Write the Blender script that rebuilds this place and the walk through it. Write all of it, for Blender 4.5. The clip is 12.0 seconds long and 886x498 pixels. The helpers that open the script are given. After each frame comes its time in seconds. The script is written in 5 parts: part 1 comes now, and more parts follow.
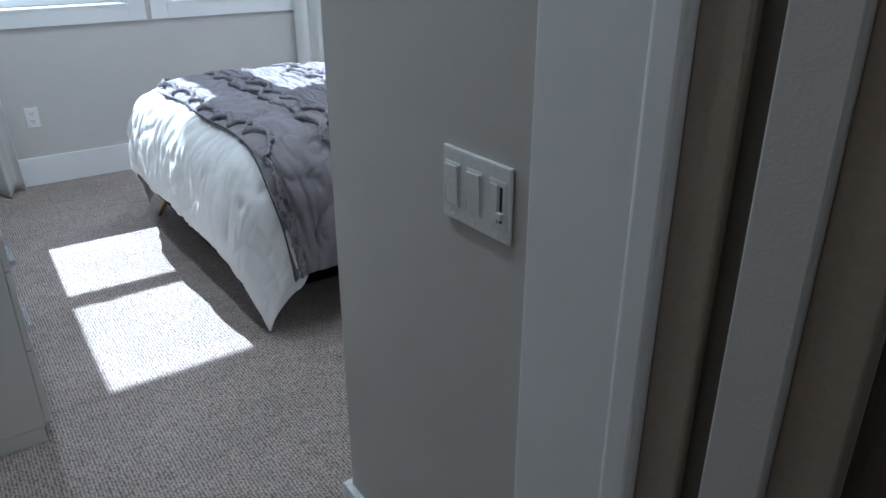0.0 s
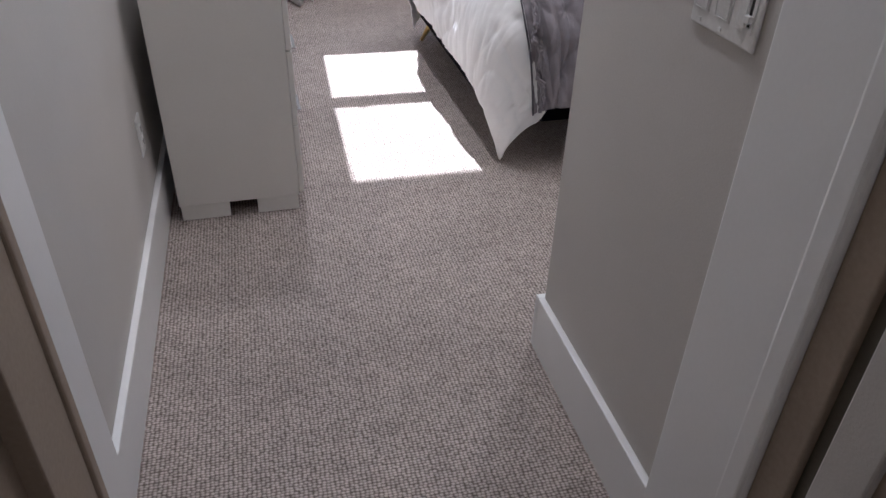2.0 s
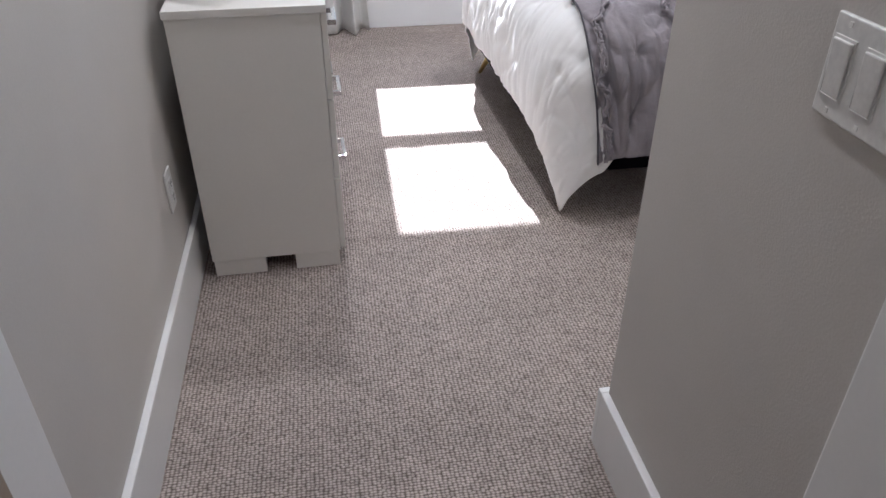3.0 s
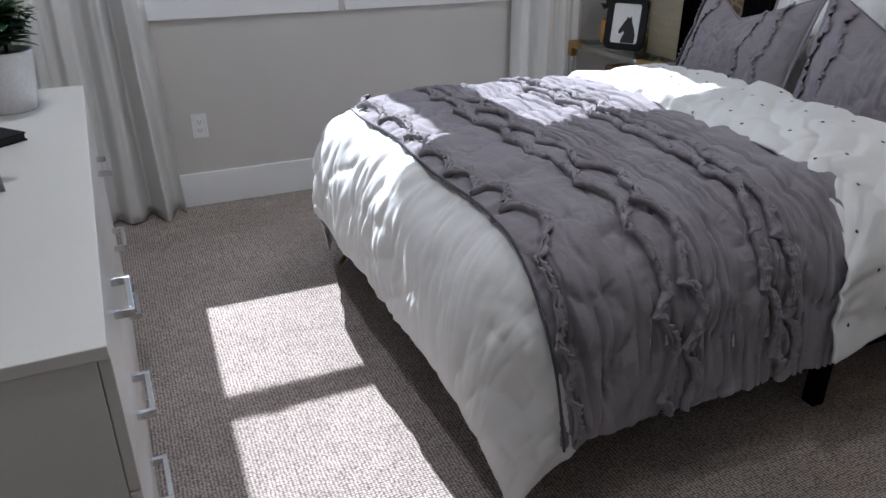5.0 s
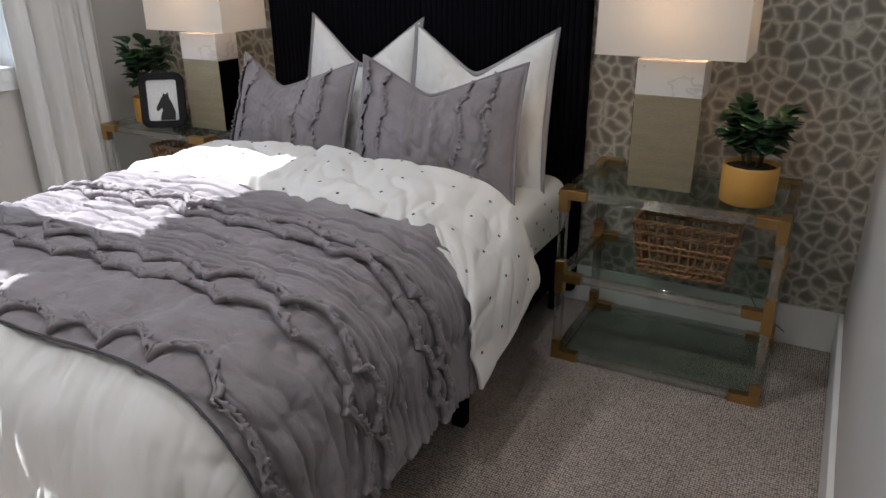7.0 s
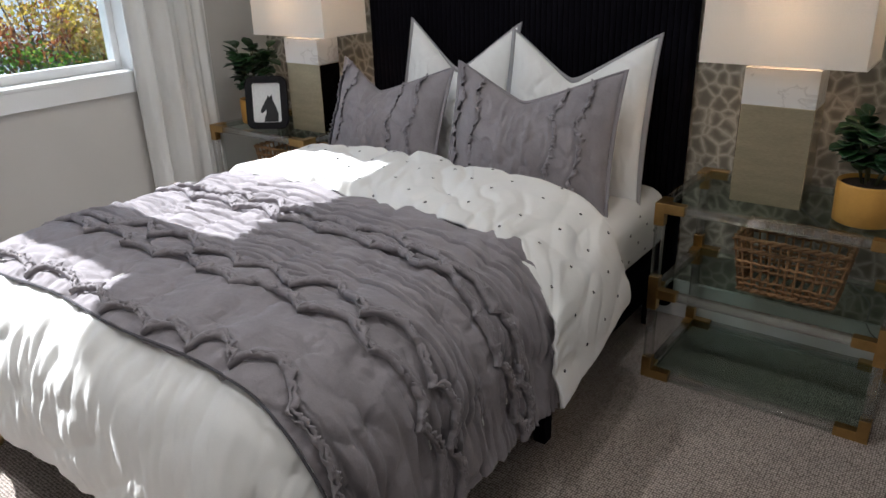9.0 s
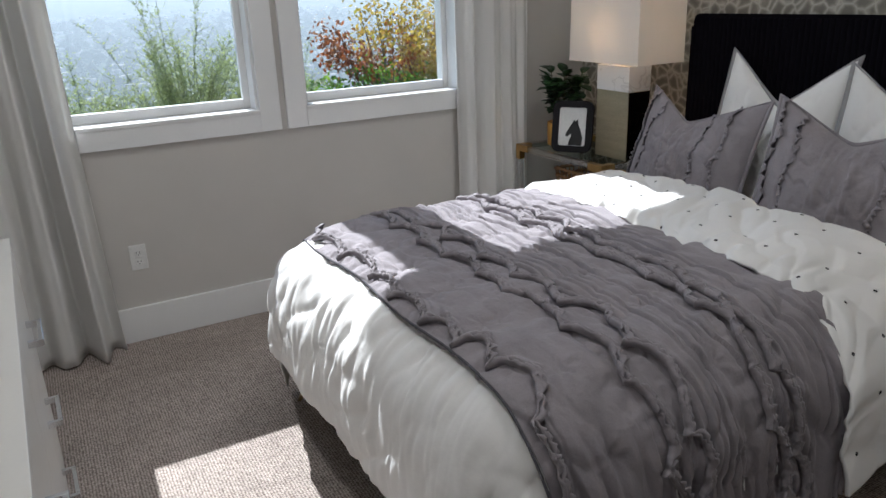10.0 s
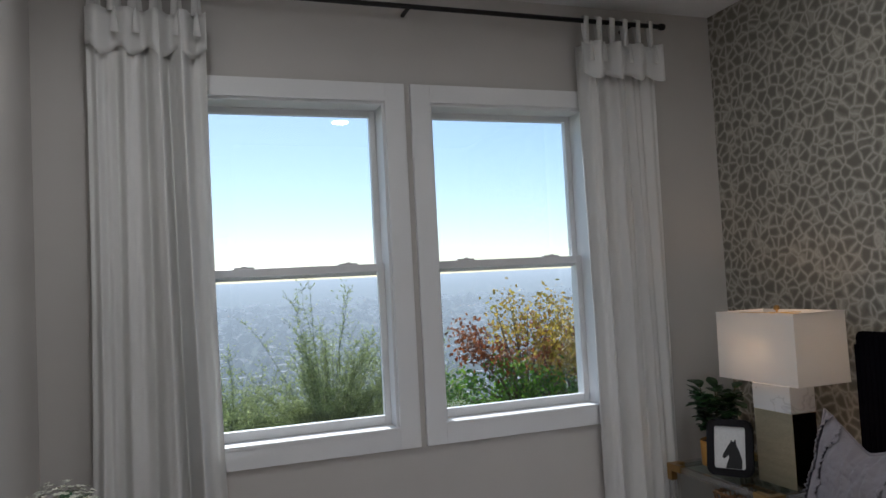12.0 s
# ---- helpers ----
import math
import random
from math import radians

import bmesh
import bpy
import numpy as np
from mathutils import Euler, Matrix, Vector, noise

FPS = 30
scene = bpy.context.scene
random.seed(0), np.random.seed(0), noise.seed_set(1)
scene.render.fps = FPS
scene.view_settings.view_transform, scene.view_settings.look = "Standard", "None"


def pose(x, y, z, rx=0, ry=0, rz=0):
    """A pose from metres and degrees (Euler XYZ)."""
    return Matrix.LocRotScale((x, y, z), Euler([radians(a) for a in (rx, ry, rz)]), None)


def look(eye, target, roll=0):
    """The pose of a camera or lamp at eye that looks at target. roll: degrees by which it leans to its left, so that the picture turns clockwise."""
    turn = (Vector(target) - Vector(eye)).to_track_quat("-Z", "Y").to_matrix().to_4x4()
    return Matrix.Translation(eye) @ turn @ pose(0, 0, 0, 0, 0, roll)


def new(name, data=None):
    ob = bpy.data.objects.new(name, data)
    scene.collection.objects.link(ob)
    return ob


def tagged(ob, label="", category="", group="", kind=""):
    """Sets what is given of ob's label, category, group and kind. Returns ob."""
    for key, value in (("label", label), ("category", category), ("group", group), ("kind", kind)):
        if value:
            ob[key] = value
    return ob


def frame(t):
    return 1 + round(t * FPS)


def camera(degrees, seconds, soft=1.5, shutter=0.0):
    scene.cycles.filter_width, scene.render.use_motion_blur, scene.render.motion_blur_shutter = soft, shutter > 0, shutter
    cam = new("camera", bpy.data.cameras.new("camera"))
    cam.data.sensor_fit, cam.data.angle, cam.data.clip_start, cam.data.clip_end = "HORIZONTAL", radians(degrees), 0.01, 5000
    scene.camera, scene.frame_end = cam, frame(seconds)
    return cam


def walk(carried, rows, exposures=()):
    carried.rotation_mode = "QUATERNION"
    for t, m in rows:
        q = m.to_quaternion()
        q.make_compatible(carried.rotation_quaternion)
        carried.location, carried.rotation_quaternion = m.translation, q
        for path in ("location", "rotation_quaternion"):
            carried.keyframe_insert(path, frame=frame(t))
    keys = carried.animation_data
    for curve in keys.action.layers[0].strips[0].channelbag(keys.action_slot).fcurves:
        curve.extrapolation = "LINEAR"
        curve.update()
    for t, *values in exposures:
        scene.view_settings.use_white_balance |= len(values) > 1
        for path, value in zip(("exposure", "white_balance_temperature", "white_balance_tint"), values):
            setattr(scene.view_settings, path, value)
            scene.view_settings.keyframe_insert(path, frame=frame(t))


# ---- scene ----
cam = camera(62.6, 12.0)
EXPOSURES = [(0, 2.8, 4900, 2), (0.6, 3.0, 5300, 8), (1.2, 3.25, 5500, 14), (2, 3.2, 5600, 15), (2.6, 3.4, 5650, 13), (3.2, 3.35, 5650, 13), (4.8, 2.3, 5500, 10), (5.5, 2.3, 5650, 10), (6.5, 2.6, 5900, 10), (8.5, 2.6, 6000, 9), (9.5, 2.4, 5900, 8), (10.5, 1.95, 5850, 8), (11.2, 1.65, 5800, 9), (12, 1.62, 5800, 10)]
PATH = [
    (0, (0.495, -2.078, 1.389), (1.547, -0.586, 0.573), -0.1),
    (0.5, (0.531, -2.218, 1.406), (1.336, -0.566, 0.619), 1.4),
    (1, (0.543, -2.268, 1.378), (1.136, -0.579, 0.487), 0.6),
    (1.5, (0.523, -2.24, 1.356), (0.993, -0.572, 0.359), 1.0),
    (2, (0.477, -2.19, 1.294), (0.898, -0.587, 0.175), 1.8),
    (2.5, (0.48, -2.107, 1.269), (0.853, -0.525, 0.104), 1.2),
    (3, (0.556, -1.935, 1.301), (0.824, -0.28, 0.211), 0.1),
    (3.2, (0.59, -1.859, 1.324), (0.821, -0.169, 0.28), -0.1),
    (4.8, (0.603, -1.019, 1.333), (1.202, 0.687, 0.477), 0.0),
    (5, (0.642, -0.936, 1.342), (1.369, 0.716, 0.48), -0.1),
    (5.5, (0.652, -0.805, 1.378), (1.751, 0.627, 0.517), -0.4),
    (6, (0.619, -0.687, 1.408), (2.013, 0.465, 0.553), -0.4),
    (6.5, (0.588, -0.671, 1.432), (2.127, 0.328, 0.637), -0.4),
    (6.7, (0.572, -0.671, 1.423), (2.176, 0.248, 0.66), 0.0),
    (8.3, (0.599, -0.666, 1.474), (2.256, 0.169, 0.729), -1.1),
    (8.5, (0.604, -0.673, 1.47), (2.227, 0.225, 0.723), -1.2),
    (9, (0.631, -0.685, 1.461), (2.111, 0.425, 0.7), -1.7),
    (9.5, (0.657, -0.708, 1.432), (1.905, 0.674, 0.701), -1.9),
    (10, (0.659, -0.726, 1.445), (1.566, 0.928, 0.781), -2.1),
    (10.5, (0.669, -0.716, 1.469), (1.211, 1.129, 0.917), -1.6),
    (11, (0.696, -0.682, 1.507), (1.192, 1.22, 1.133), -1.3),
    (11.5, (0.666, -0.653, 1.55), (1.249, 1.256, 1.423), -1.7),
    (12, (0.662, -0.642, 1.604), (1.328, 1.241, 1.703), -3.0),
]
walk(cam, [(t, look(eye, target, roll)) for t, eye, target, roll in PATH], EXPOSURES)

# ---- world, sun and large lights ----
SUN_DIR = Vector((-0.008, -1.0, -0.934)).normalized()
elev = math.asin(-SUN_DIR.z)
world = bpy.data.worlds.new("world")
scene.world = world
world.use_nodes = True
wn = world.node_tree
sky = wn.nodes.new("ShaderNodeTexSky")
sky.sky_type, sky.sun_disc = "NISHITA", False
sky.sun_elevation, sky.sun_rotation = elev, 0.024
sky.air_density, sky.dust_density, sky.ozone_density = 1.0, 0.4, 1.3
wn.links.new(sky.outputs[0], wn.nodes["Background"].inputs[0])
wn.nodes["Background"].inputs[1].default_value = 0.044
sun = new("sun", bpy.data.lights.new("sun", "SUN"))
sun.data.energy, sun.data.angle, sun.data.color = 2.1, radians(0.55), (1.0, 0.97, 0.92)
sun.matrix_world = look((0, 12, 12), Vector((0, 12, 12)) + SUN_DIR)
# room fill from out-of-view ceiling lights; count, places and power are chosen
CEILING_FILL = ((0.6, -0.35, 0.7), (0.6, 1.3, 1.9), (1.9, 0.2, 1.0), (2.6, 1.2, 0.5), (0.6, -2.9, 0.13))
LAMP_GLOW, HAZE_GLOW = 7.0, 0.46


# ---- materials ----
def nd(nt, kind, **vals):
    n = nt.nodes.new(kind)
    for k, v in vals.items():
        n.inputs[k.replace("_", " ")].default_value = v
    return n


def mat(name, col, rough=0.6, metal=0.0, vary=0.08, vscale=3.0, grain=0.06, gscale=120.0, bump=0.1, bscale=None, sheen=0.0,
        stretch=(1, 1, 1), spec=0.5, subsurf=0.0, rand=0.0):
    """A surface with broad and fine variation of its colour, and fine relief."""
    m = bpy.data.materials.new(name)
    m.use_nodes = True
    nt = m.node_tree
    p = nt.nodes["Principled BSDF"]
    co = nt.nodes.new("ShaderNodeTexCoord")
    mp = nt.nodes.new("ShaderNodeMapping")
    mp.inputs["Scale"].default_value = stretch
    nt.links.new(co.outputs["Object"], mp.inputs[0])
    a = nd(nt, "ShaderNodeTexNoise", Scale=vscale, Detail=4.0)
    b = nd(nt, "ShaderNodeTexNoise", Scale=gscale, Detail=3.0)
    for n in (a, b):
        nt.links.new(mp.outputs[0], n.inputs["Vector"])

    def span(src, amount):
        r = nt.nodes.new("ShaderNodeMapRange")
        r.inputs["From Min"].default_value, r.inputs["From Max"].default_value = 0.3, 0.7
        r.inputs["To Min"].default_value, r.inputs["To Max"].default_value = 1 - amount, 1 + amount
        nt.links.new(src, r.inputs["Value"])
        return r.outputs[0]

    k = nt.nodes.new("ShaderNodeMath")
    k.operation = "MULTIPLY"
    nt.links.new(span(a.outputs[0], vary), k.inputs[0])
    nt.links.new(span(b.outputs[0], grain), k.inputs[1])
    last = k.outputs[0]
    if rand:
        oi = nt.nodes.new("ShaderNodeObjectInfo")
        rr = nt.nodes.new("ShaderNodeMapRange")
        rr.inputs["To Min"].default_value, rr.inputs["To Max"].default_value = 1 - rand, 1 + rand
        nt.links.new(oi.outputs["Random"], rr.inputs["Value"])
        k2 = nt.nodes.new("ShaderNodeMath")
        k2.operation = "MULTIPLY"
        nt.links.new(last, k2.inputs[0])
        nt.links.new(rr.outputs[0], k2.inputs[1])
        last = k2.outputs[0]
    v = nt.nodes.new("ShaderNodeVectorMath")
    v.operation = "SCALE"
    v.inputs[0].default_value = col
    nt.links.new(last, v.inputs["Scale"])
    nt.links.new(v.outputs[0], p.inputs["Base Color"])
    p.inputs["Roughness"].default_value, p.inputs["Metallic"].default_value = rough, metal
    p.inputs["Specular IOR Level"].default_value = spec
    if sheen:
        p.inputs["Sheen Weight"].default_value = sheen
    if subsurf:
        p.inputs["Subsurface Weight"].default_value = subsurf
    if bump:
        bn = nd(nt, "ShaderNodeBump", Strength=bump, Distance=0.004)
        src = b
        if bscale:
            src = nd(nt, "ShaderNodeTexNoise", Scale=bscale, Detail=4.0)
            nt.links.new(mp.outputs[0], src.inputs["Vector"])
        nt.links.new(src.outputs[0], bn.inputs["Height"])
        nt.links.new(bn.outputs[0], p.inputs["Normal"])
    return m


def prin(m):
    return m.node_tree, m.node_tree.nodes["Principled BSDF"]


def carpet_material():
    """Looped wool pile: rows of small knots; shade in the hollows between them is painted dark."""
    m = bpy.data.materials.new("carpet")
    m.use_nodes = True
    nt, p = prin(m)
    co = nt.nodes.new("ShaderNodeTexCoord")
    mp = nt.nodes.new("ShaderNodeMapping")
    mp.inputs["Scale"].default_value = (1.0, 1.35, 1.0)
    nt.links.new(co.outputs["Object"], mp.inputs[0])
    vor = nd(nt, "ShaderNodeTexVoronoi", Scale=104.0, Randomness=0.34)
    big = nd(nt, "ShaderNodeTexNoise", Scale=1.6, Detail=4.0)
    mid = nd(nt, "ShaderNodeTexNoise", Scale=14.0, Detail=3.0)
    for n in (vor, big, mid):
        nt.links.new(mp.outputs[0], n.inputs["Vector"])
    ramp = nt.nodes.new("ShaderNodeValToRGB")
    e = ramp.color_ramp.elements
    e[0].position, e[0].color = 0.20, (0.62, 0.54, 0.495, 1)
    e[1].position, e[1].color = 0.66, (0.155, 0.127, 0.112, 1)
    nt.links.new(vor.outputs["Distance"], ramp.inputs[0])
    tone = nd(nt, "ShaderNodeMapRange", From_Min=0.3, From_Max=0.7, To_Min=0.86, To_Max=1.1)
    nt.links.new(big.outputs[0], tone.inputs["Value"])
    tone2 = nd(nt, "ShaderNodeMapRange", From_Min=0.3, From_Max=0.7, To_Min=0.9, To_Max=1.08)
    nt.links.new(mid.outputs[0], tone2.inputs["Value"])
    k = nt.nodes.new("ShaderNodeMath")
    k.operation = "MULTIPLY"
    nt.links.new(tone.outputs[0], k.inputs[0])
    nt.links.new(tone2.outputs[0], k.inputs[1])
    v = nt.nodes.new("ShaderNodeVectorMath")
    v.operation = "SCALE"
    nt.links.new(ramp.outputs[0], v.inputs[0])
    nt.links.new(k.outputs[0], v.inputs["Scale"])
    nt.links.new(v.outputs[0], p.inputs["Base Color"])
    p.inputs["Roughness"].default_value = 0.95
    p.inputs["Specular IOR Level"].default_value = 0.1
    inv = nt.nodes.new("ShaderNodeMath")
    inv.operation = "SUBTRACT"
    inv.inputs[0].default_value = 1.0
    nt.links.new(vor.outputs["Distance"], inv.inputs[1])
    bn = nd(nt, "ShaderNodeBump", Strength=0.9, Distance=0.006)
    nt.links.new(inv.outputs[0], bn.inputs["Height"])
    nt.links.new(bn.outputs[0], p.inputs["Normal"])
    return m


def wallpaper_material():
    """Taupe spots of uneven size parted by a pale metallic net."""
    m = bpy.data.materials.new("wallpaper")
    m.use_nodes = True
    nt, p = prin(m)
    co = nt.nodes.new("ShaderNodeTexCoord")
    warp = nd(nt, "ShaderNodeTexNoise", Scale=9.0, Detail=2.0)
    nt.links.new(co.outputs["Object"], warp.inputs["Vector"])
    mix = nt.nodes.new("ShaderNodeVectorMath")
    mix.operation = "MULTIPLY_ADD"
    mix.inputs[1].default_value = (0.045, 0.045, 0.045)
    nt.links.new(warp.outputs["Color"], mix.inputs[0])
    nt.links.new(co.outputs["Object"], mix.inputs[2])
    vor = nd(nt, "ShaderNodeTexVoronoi", Scale=19.0, Randomness=1.0)
    vor.feature = "DISTANCE_TO_EDGE"
    nt.links.new(mix.outputs[0], vor.inputs["Vector"])
    brush = nd(nt, "ShaderNodeTexNoise", Scale=60.0, Detail=4.0)
    nt.links.new(co.outputs["Object"], brush.inputs["Vector"])
    add = nt.nodes.new("ShaderNodeMath")
    add.operation = "MULTIPLY_ADD"
    add.inputs[1].default_value = 0.13
    nt.links.new(brush.outputs[0], add.inputs[0])
    nt.links.new(vor.outputs["Distance"], add.inputs[2])
    ramp = nt.nodes.new("ShaderNodeValToRGB")
    e = ramp.color_ramp.elements
    ramp.color_ramp.interpolation = "EASE"
    e[0].position, e[0].color = 0.05, (0.51, 0.485, 0.42, 1)
    e[1].position, e[1].color = 0.36, (0.185, 0.172, 0.145, 1)
    soft = e.new(0.14)
    soft.color = (0.37, 0.345, 0.295, 1)
    deep = e.new(0.25)
    deep.color = (0.235, 0.22, 0.185, 1)
    nt.links.new(add.outputs[0], ramp.inputs[0])
    nt.links.new(ramp.outputs[0], p.inputs["Base Color"])
    gl = nt.nodes.new("ShaderNodeMapRange")
    gl.inputs["From Min"].default_value, gl.inputs["From Max"].default_value = 0.08, 0.2
    gl.inputs["To Min"].default_value, gl.inputs["To Max"].default_value = 0.38, 0.75
    nt.links.new(add.outputs[0], gl.inputs["Value"])
    nt.links.new(gl.outputs[0], p.inputs["Roughness"])
    bn = nd(nt, "ShaderNodeBump", Strength=0.15, Distance=0.002)
    nt.links.new(add.outputs[0], bn.inputs["Height"])
    nt.links.new(bn.outputs[0], p.inputs["Normal"])
    return m


def cloth_glow(m, weight):
    """Thin cloth: part of the light comes through it."""
    nt, p = prin(m)
    tr = nt.nodes.new("ShaderNodeBsdfTranslucent")
    tr.inputs[0].default_value = (0.9, 0.89, 0.86, 1)
    mx = nt.nodes.new("ShaderNodeMixShader")
    mx.inputs[0].default_value = weight
    nt.links.new(p.outputs[0], mx.inputs[1])
    nt.links.new(tr.outputs[0], mx.inputs[2])
    nt.links.new(mx.outputs[0], nt.nodes["Material Output"].inputs[0])
    return m


def clear_material(name, col, thin, shine):
    """Clear plate or bar: light passes straight through the thin share of it, the rest bends, and its faces mirror a little."""
    m = bpy.data.materials.new(name)
    m.use_nodes = True
    nt, p = prin(m)
    p.inputs["Base Color"].default_value = (*col, 1)
    p.inputs["Roughness"].default_value, p.inputs["IOR"].default_value = 0.02, 1.45
    p.inputs["Transmission Weight"].default_value = 1.0
    t = nt.nodes.new("ShaderNodeBsdfTransparent")
    t.inputs[0].default_value = (*col, 1)
    g = nt.nodes.new("ShaderNodeBsdfGlossy")
    g.inputs["Roughness"].default_value = 0.04
    a, b = nt.nodes.new("ShaderNodeMixShader"), nt.nodes.new("ShaderNodeMixShader")
    a.inputs[0].default_value, b.inputs[0].default_value = thin, shine
    nt.links.new(p.outputs[0], a.inputs[1])
    nt.links.new(t.outputs[0], a.inputs[2])
    nt.links.new(a.outputs[0], b.inputs[1])
    nt.links.new(g.outputs[0], b.inputs[2])
    nt.links.new(b.outputs[0], nt.nodes["Material Output"].inputs[0])
    return m


def pane_material():
    """Thin window glass: clear, with a faint mirror."""
    m = bpy.data.materials.new("window_glass")
    m.use_nodes = True
    nt = m.node_tree
    nt.nodes.remove(nt.nodes["Principled BSDF"])
    t = nt.nodes.new("ShaderNodeBsdfTransparent")
    t.inputs[0].default_value = (0.97, 0.985, 0.98, 1)
    g = nt.nodes.new("ShaderNodeBsdfGlossy")
    g.inputs["Roughness"].default_value = 0.01
    mx = nt.nodes.new("ShaderNodeMixShader")
    mx.inputs[0].default_value = 0.05
    nt.links.new(t.outputs[0], mx.inputs[1])
    nt.links.new(g.outputs[0], mx.inputs[2])
    nt.links.new(mx.outputs[0], nt.nodes["Material Output"].inputs[0])
    return m


WALL = mat("wall_paint", (0.56, 0.535, 0.505), 0.75, vary=0.03, grain=0.02, gscale=260, bump=0.12)
TRIM = mat("white_trim_paint", (0.79, 0.79, 0.785), 0.35, vary=0.02, grain=0.01, bump=0.03)
CEIL = mat("ceiling_paint", (0.78, 0.775, 0.765), 0.85, vary=0.03, grain=0.03, gscale=200, bump=0.2)
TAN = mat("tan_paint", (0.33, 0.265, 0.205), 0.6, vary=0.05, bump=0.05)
GAP_SHADE = mat("olive_gap_shade", (0.12, 0.11, 0.085), 0.7, vary=0.05, bump=0.05)
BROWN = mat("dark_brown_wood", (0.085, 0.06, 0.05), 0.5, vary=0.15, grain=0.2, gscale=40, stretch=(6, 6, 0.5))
CARPET = carpet_material()
PAPER = wallpaper_material()
WHITE_CLOTH = mat("white_cotton", (0.80, 0.795, 0.785), 0.85, vary=0.02, grain=0.025, gscale=700, bump=0.5, bscale=22, sheen=0.1, spec=0.2)
GREY_CLOTH = mat("grey_washed_cotton", (0.275, 0.252, 0.272), 0.9, vary=0.10, vscale=14, grain=0.08, gscale=500, bump=0.7, bscale=70, sheen=0.15, spec=0.15)
GREY_DARK = mat("grey_frayed_shaded_cotton", (0.105, 0.10, 0.112), 0.95, vary=0.1, grain=0.12, gscale=500, bump=0.3, spec=0.1)
PIPING = mat("grey_piping", (0.32, 0.31, 0.32), 0.9, grain=0.05)
DOT = mat("black_thread", (0.02, 0.02, 0.025), 0.9)
BLACK_VELVET = mat("black_velvet", (0.0045, 0.004, 0.006), 0.95, vary=0.15, grain=0.1, gscale=400, bump=0.2, spec=0.03)
CURTAIN = cloth_glow(mat("white_linen", (0.86, 0.85, 0.83), 0.9, vary=0.03, grain=0.05, gscale=420, bump=0.25, spec=0.1), 0.27)
DRESSER = mat("white_lacquer", (0.74, 0.72, 0.68), 0.33, vary=0.02, grain=0.01, bump=0.02)
CHROME = mat("chrome", (0.75, 0.76, 0.78), 0.12, 1.0, vary=0.03, bump=0.0)
BRASS = mat("antique_brass", (0.46, 0.30, 0.12), 0.34, 1.0, vary=0.12, vscale=20, grain=0.05, bump=0.04)
GOLD = mat("gold_metal", (0.72, 0.52, 0.20), 0.28, 1.0, vary=0.08, bump=0.02)
CHAMPAGNE = mat("champagne_metal", (0.50, 0.44, 0.31), 0.42, 1.0, vary=0.1, vscale=5, grain=0.08, gscale=80, stretch=(1, 1, 6), bump=0.03)
CHAMPAGNE_SHINY = mat("polished_champagne_metal", (0.46, 0.40, 0.29), 0.14, 1.0, vary=0.05, vscale=5, bump=0.0)
BLACK_METAL = mat("black_metal", (0.015, 0.014, 0.014), 0.45, 0.3)
BLACK_BEAD = mat("black_wood", (0.012, 0.011, 0.013), 0.6, spec=0.2, vary=0.2, grain=0.15, gscale=90)
ACRYLIC = clear_material("clear_acrylic", (0.97, 0.975, 0.975), 0.45, 0.16)
SHELF_GLASS = clear_material("greenish_glass", (0.84, 0.90, 0.87), 1.0, 0.07)
PANE = pane_material()
OCHRE = mat("ochre_ceramic", (0.62, 0.33, 0.07), 0.4, vary=0.08, vscale=12, grain=0.03, bump=0.04)
WHITE_POT = mat("white_ceramic", (0.76, 0.76, 0.78), 0.18, vary=0.02, bump=0.0)
LEAF = mat("dark_green_leaf", (0.018, 0.058, 0.017), 0.32, vary=0.25, vscale=14, grain=0.1, gscale=80, rand=0.4)
STEM = mat("plant_stem", (0.10, 0.10, 0.045), 0.7)
SOIL = mat("potting_soil", (0.035, 0.025, 0.018), 0.95, grain=0.4, gscale=90, bump=0.8)
PETAL = mat("cream_petal", (0.60, 0.60, 0.50), 0.7, rand=0.1)
WICKER = mat("woven_rattan", (0.27, 0.145, 0.065), 0.65, vary=0.25, vscale=20, grain=0.25, gscale=120, bump=0.5, rand=0.25)
PAPER_WHITE = mat("print_paper", (0.70, 0.70, 0.69), 0.6, vary=0.03)
INK = mat("print_ink", (0.015, 0.015, 0.016), 0.6)
PLASTIC = mat("white_plastic", (0.74, 0.735, 0.72), 0.3, vary=0.01, bump=0.0)
SLOT = mat("dark_slot", (0.02, 0.02, 0.02), 0.8, bump=0.0)
SHADE = cloth_glow(mat("linen_lampshade", (0.80, 0.78, 0.75), 0.85, vary=0.02, grain=0.06, gscale=380, bump=0.2, spec=0.1), 0.35)


def marble_material():
    m = mat("white_marble", (0.76, 0.755, 0.745), 0.22, vary=0.03, bump=0.0)
    nt, p = prin(m)
    co = nt.nodes.new("ShaderNodeTexCoord")
    w = nd(nt, "ShaderNodeTexNoise", Scale=6.0, Detail=6.0, Distortion=1.4)
    nt.links.new(co.outputs["Object"], w.inputs["Vector"])
    r = nt.nodes.new("ShaderNodeValToRGB")
    r.color_ramp.elements[0].position, r.color_ramp.elements[0].color = 0.47, (0.78, 0.775, 0.765, 1)
    r.color_ramp.elements[1].position, r.color_ramp.elements[1].color = 0.53, (0.78, 0.775, 0.765, 1)
    v = r.color_ramp.elements.new(0.5)
    v.color = (0.62, 0.61, 0.60, 1)
    nt.links.new(w.outputs[0], r.inputs[0])
    nt.links.new(r.outputs[0], p.inputs["Base Color"])
    return m


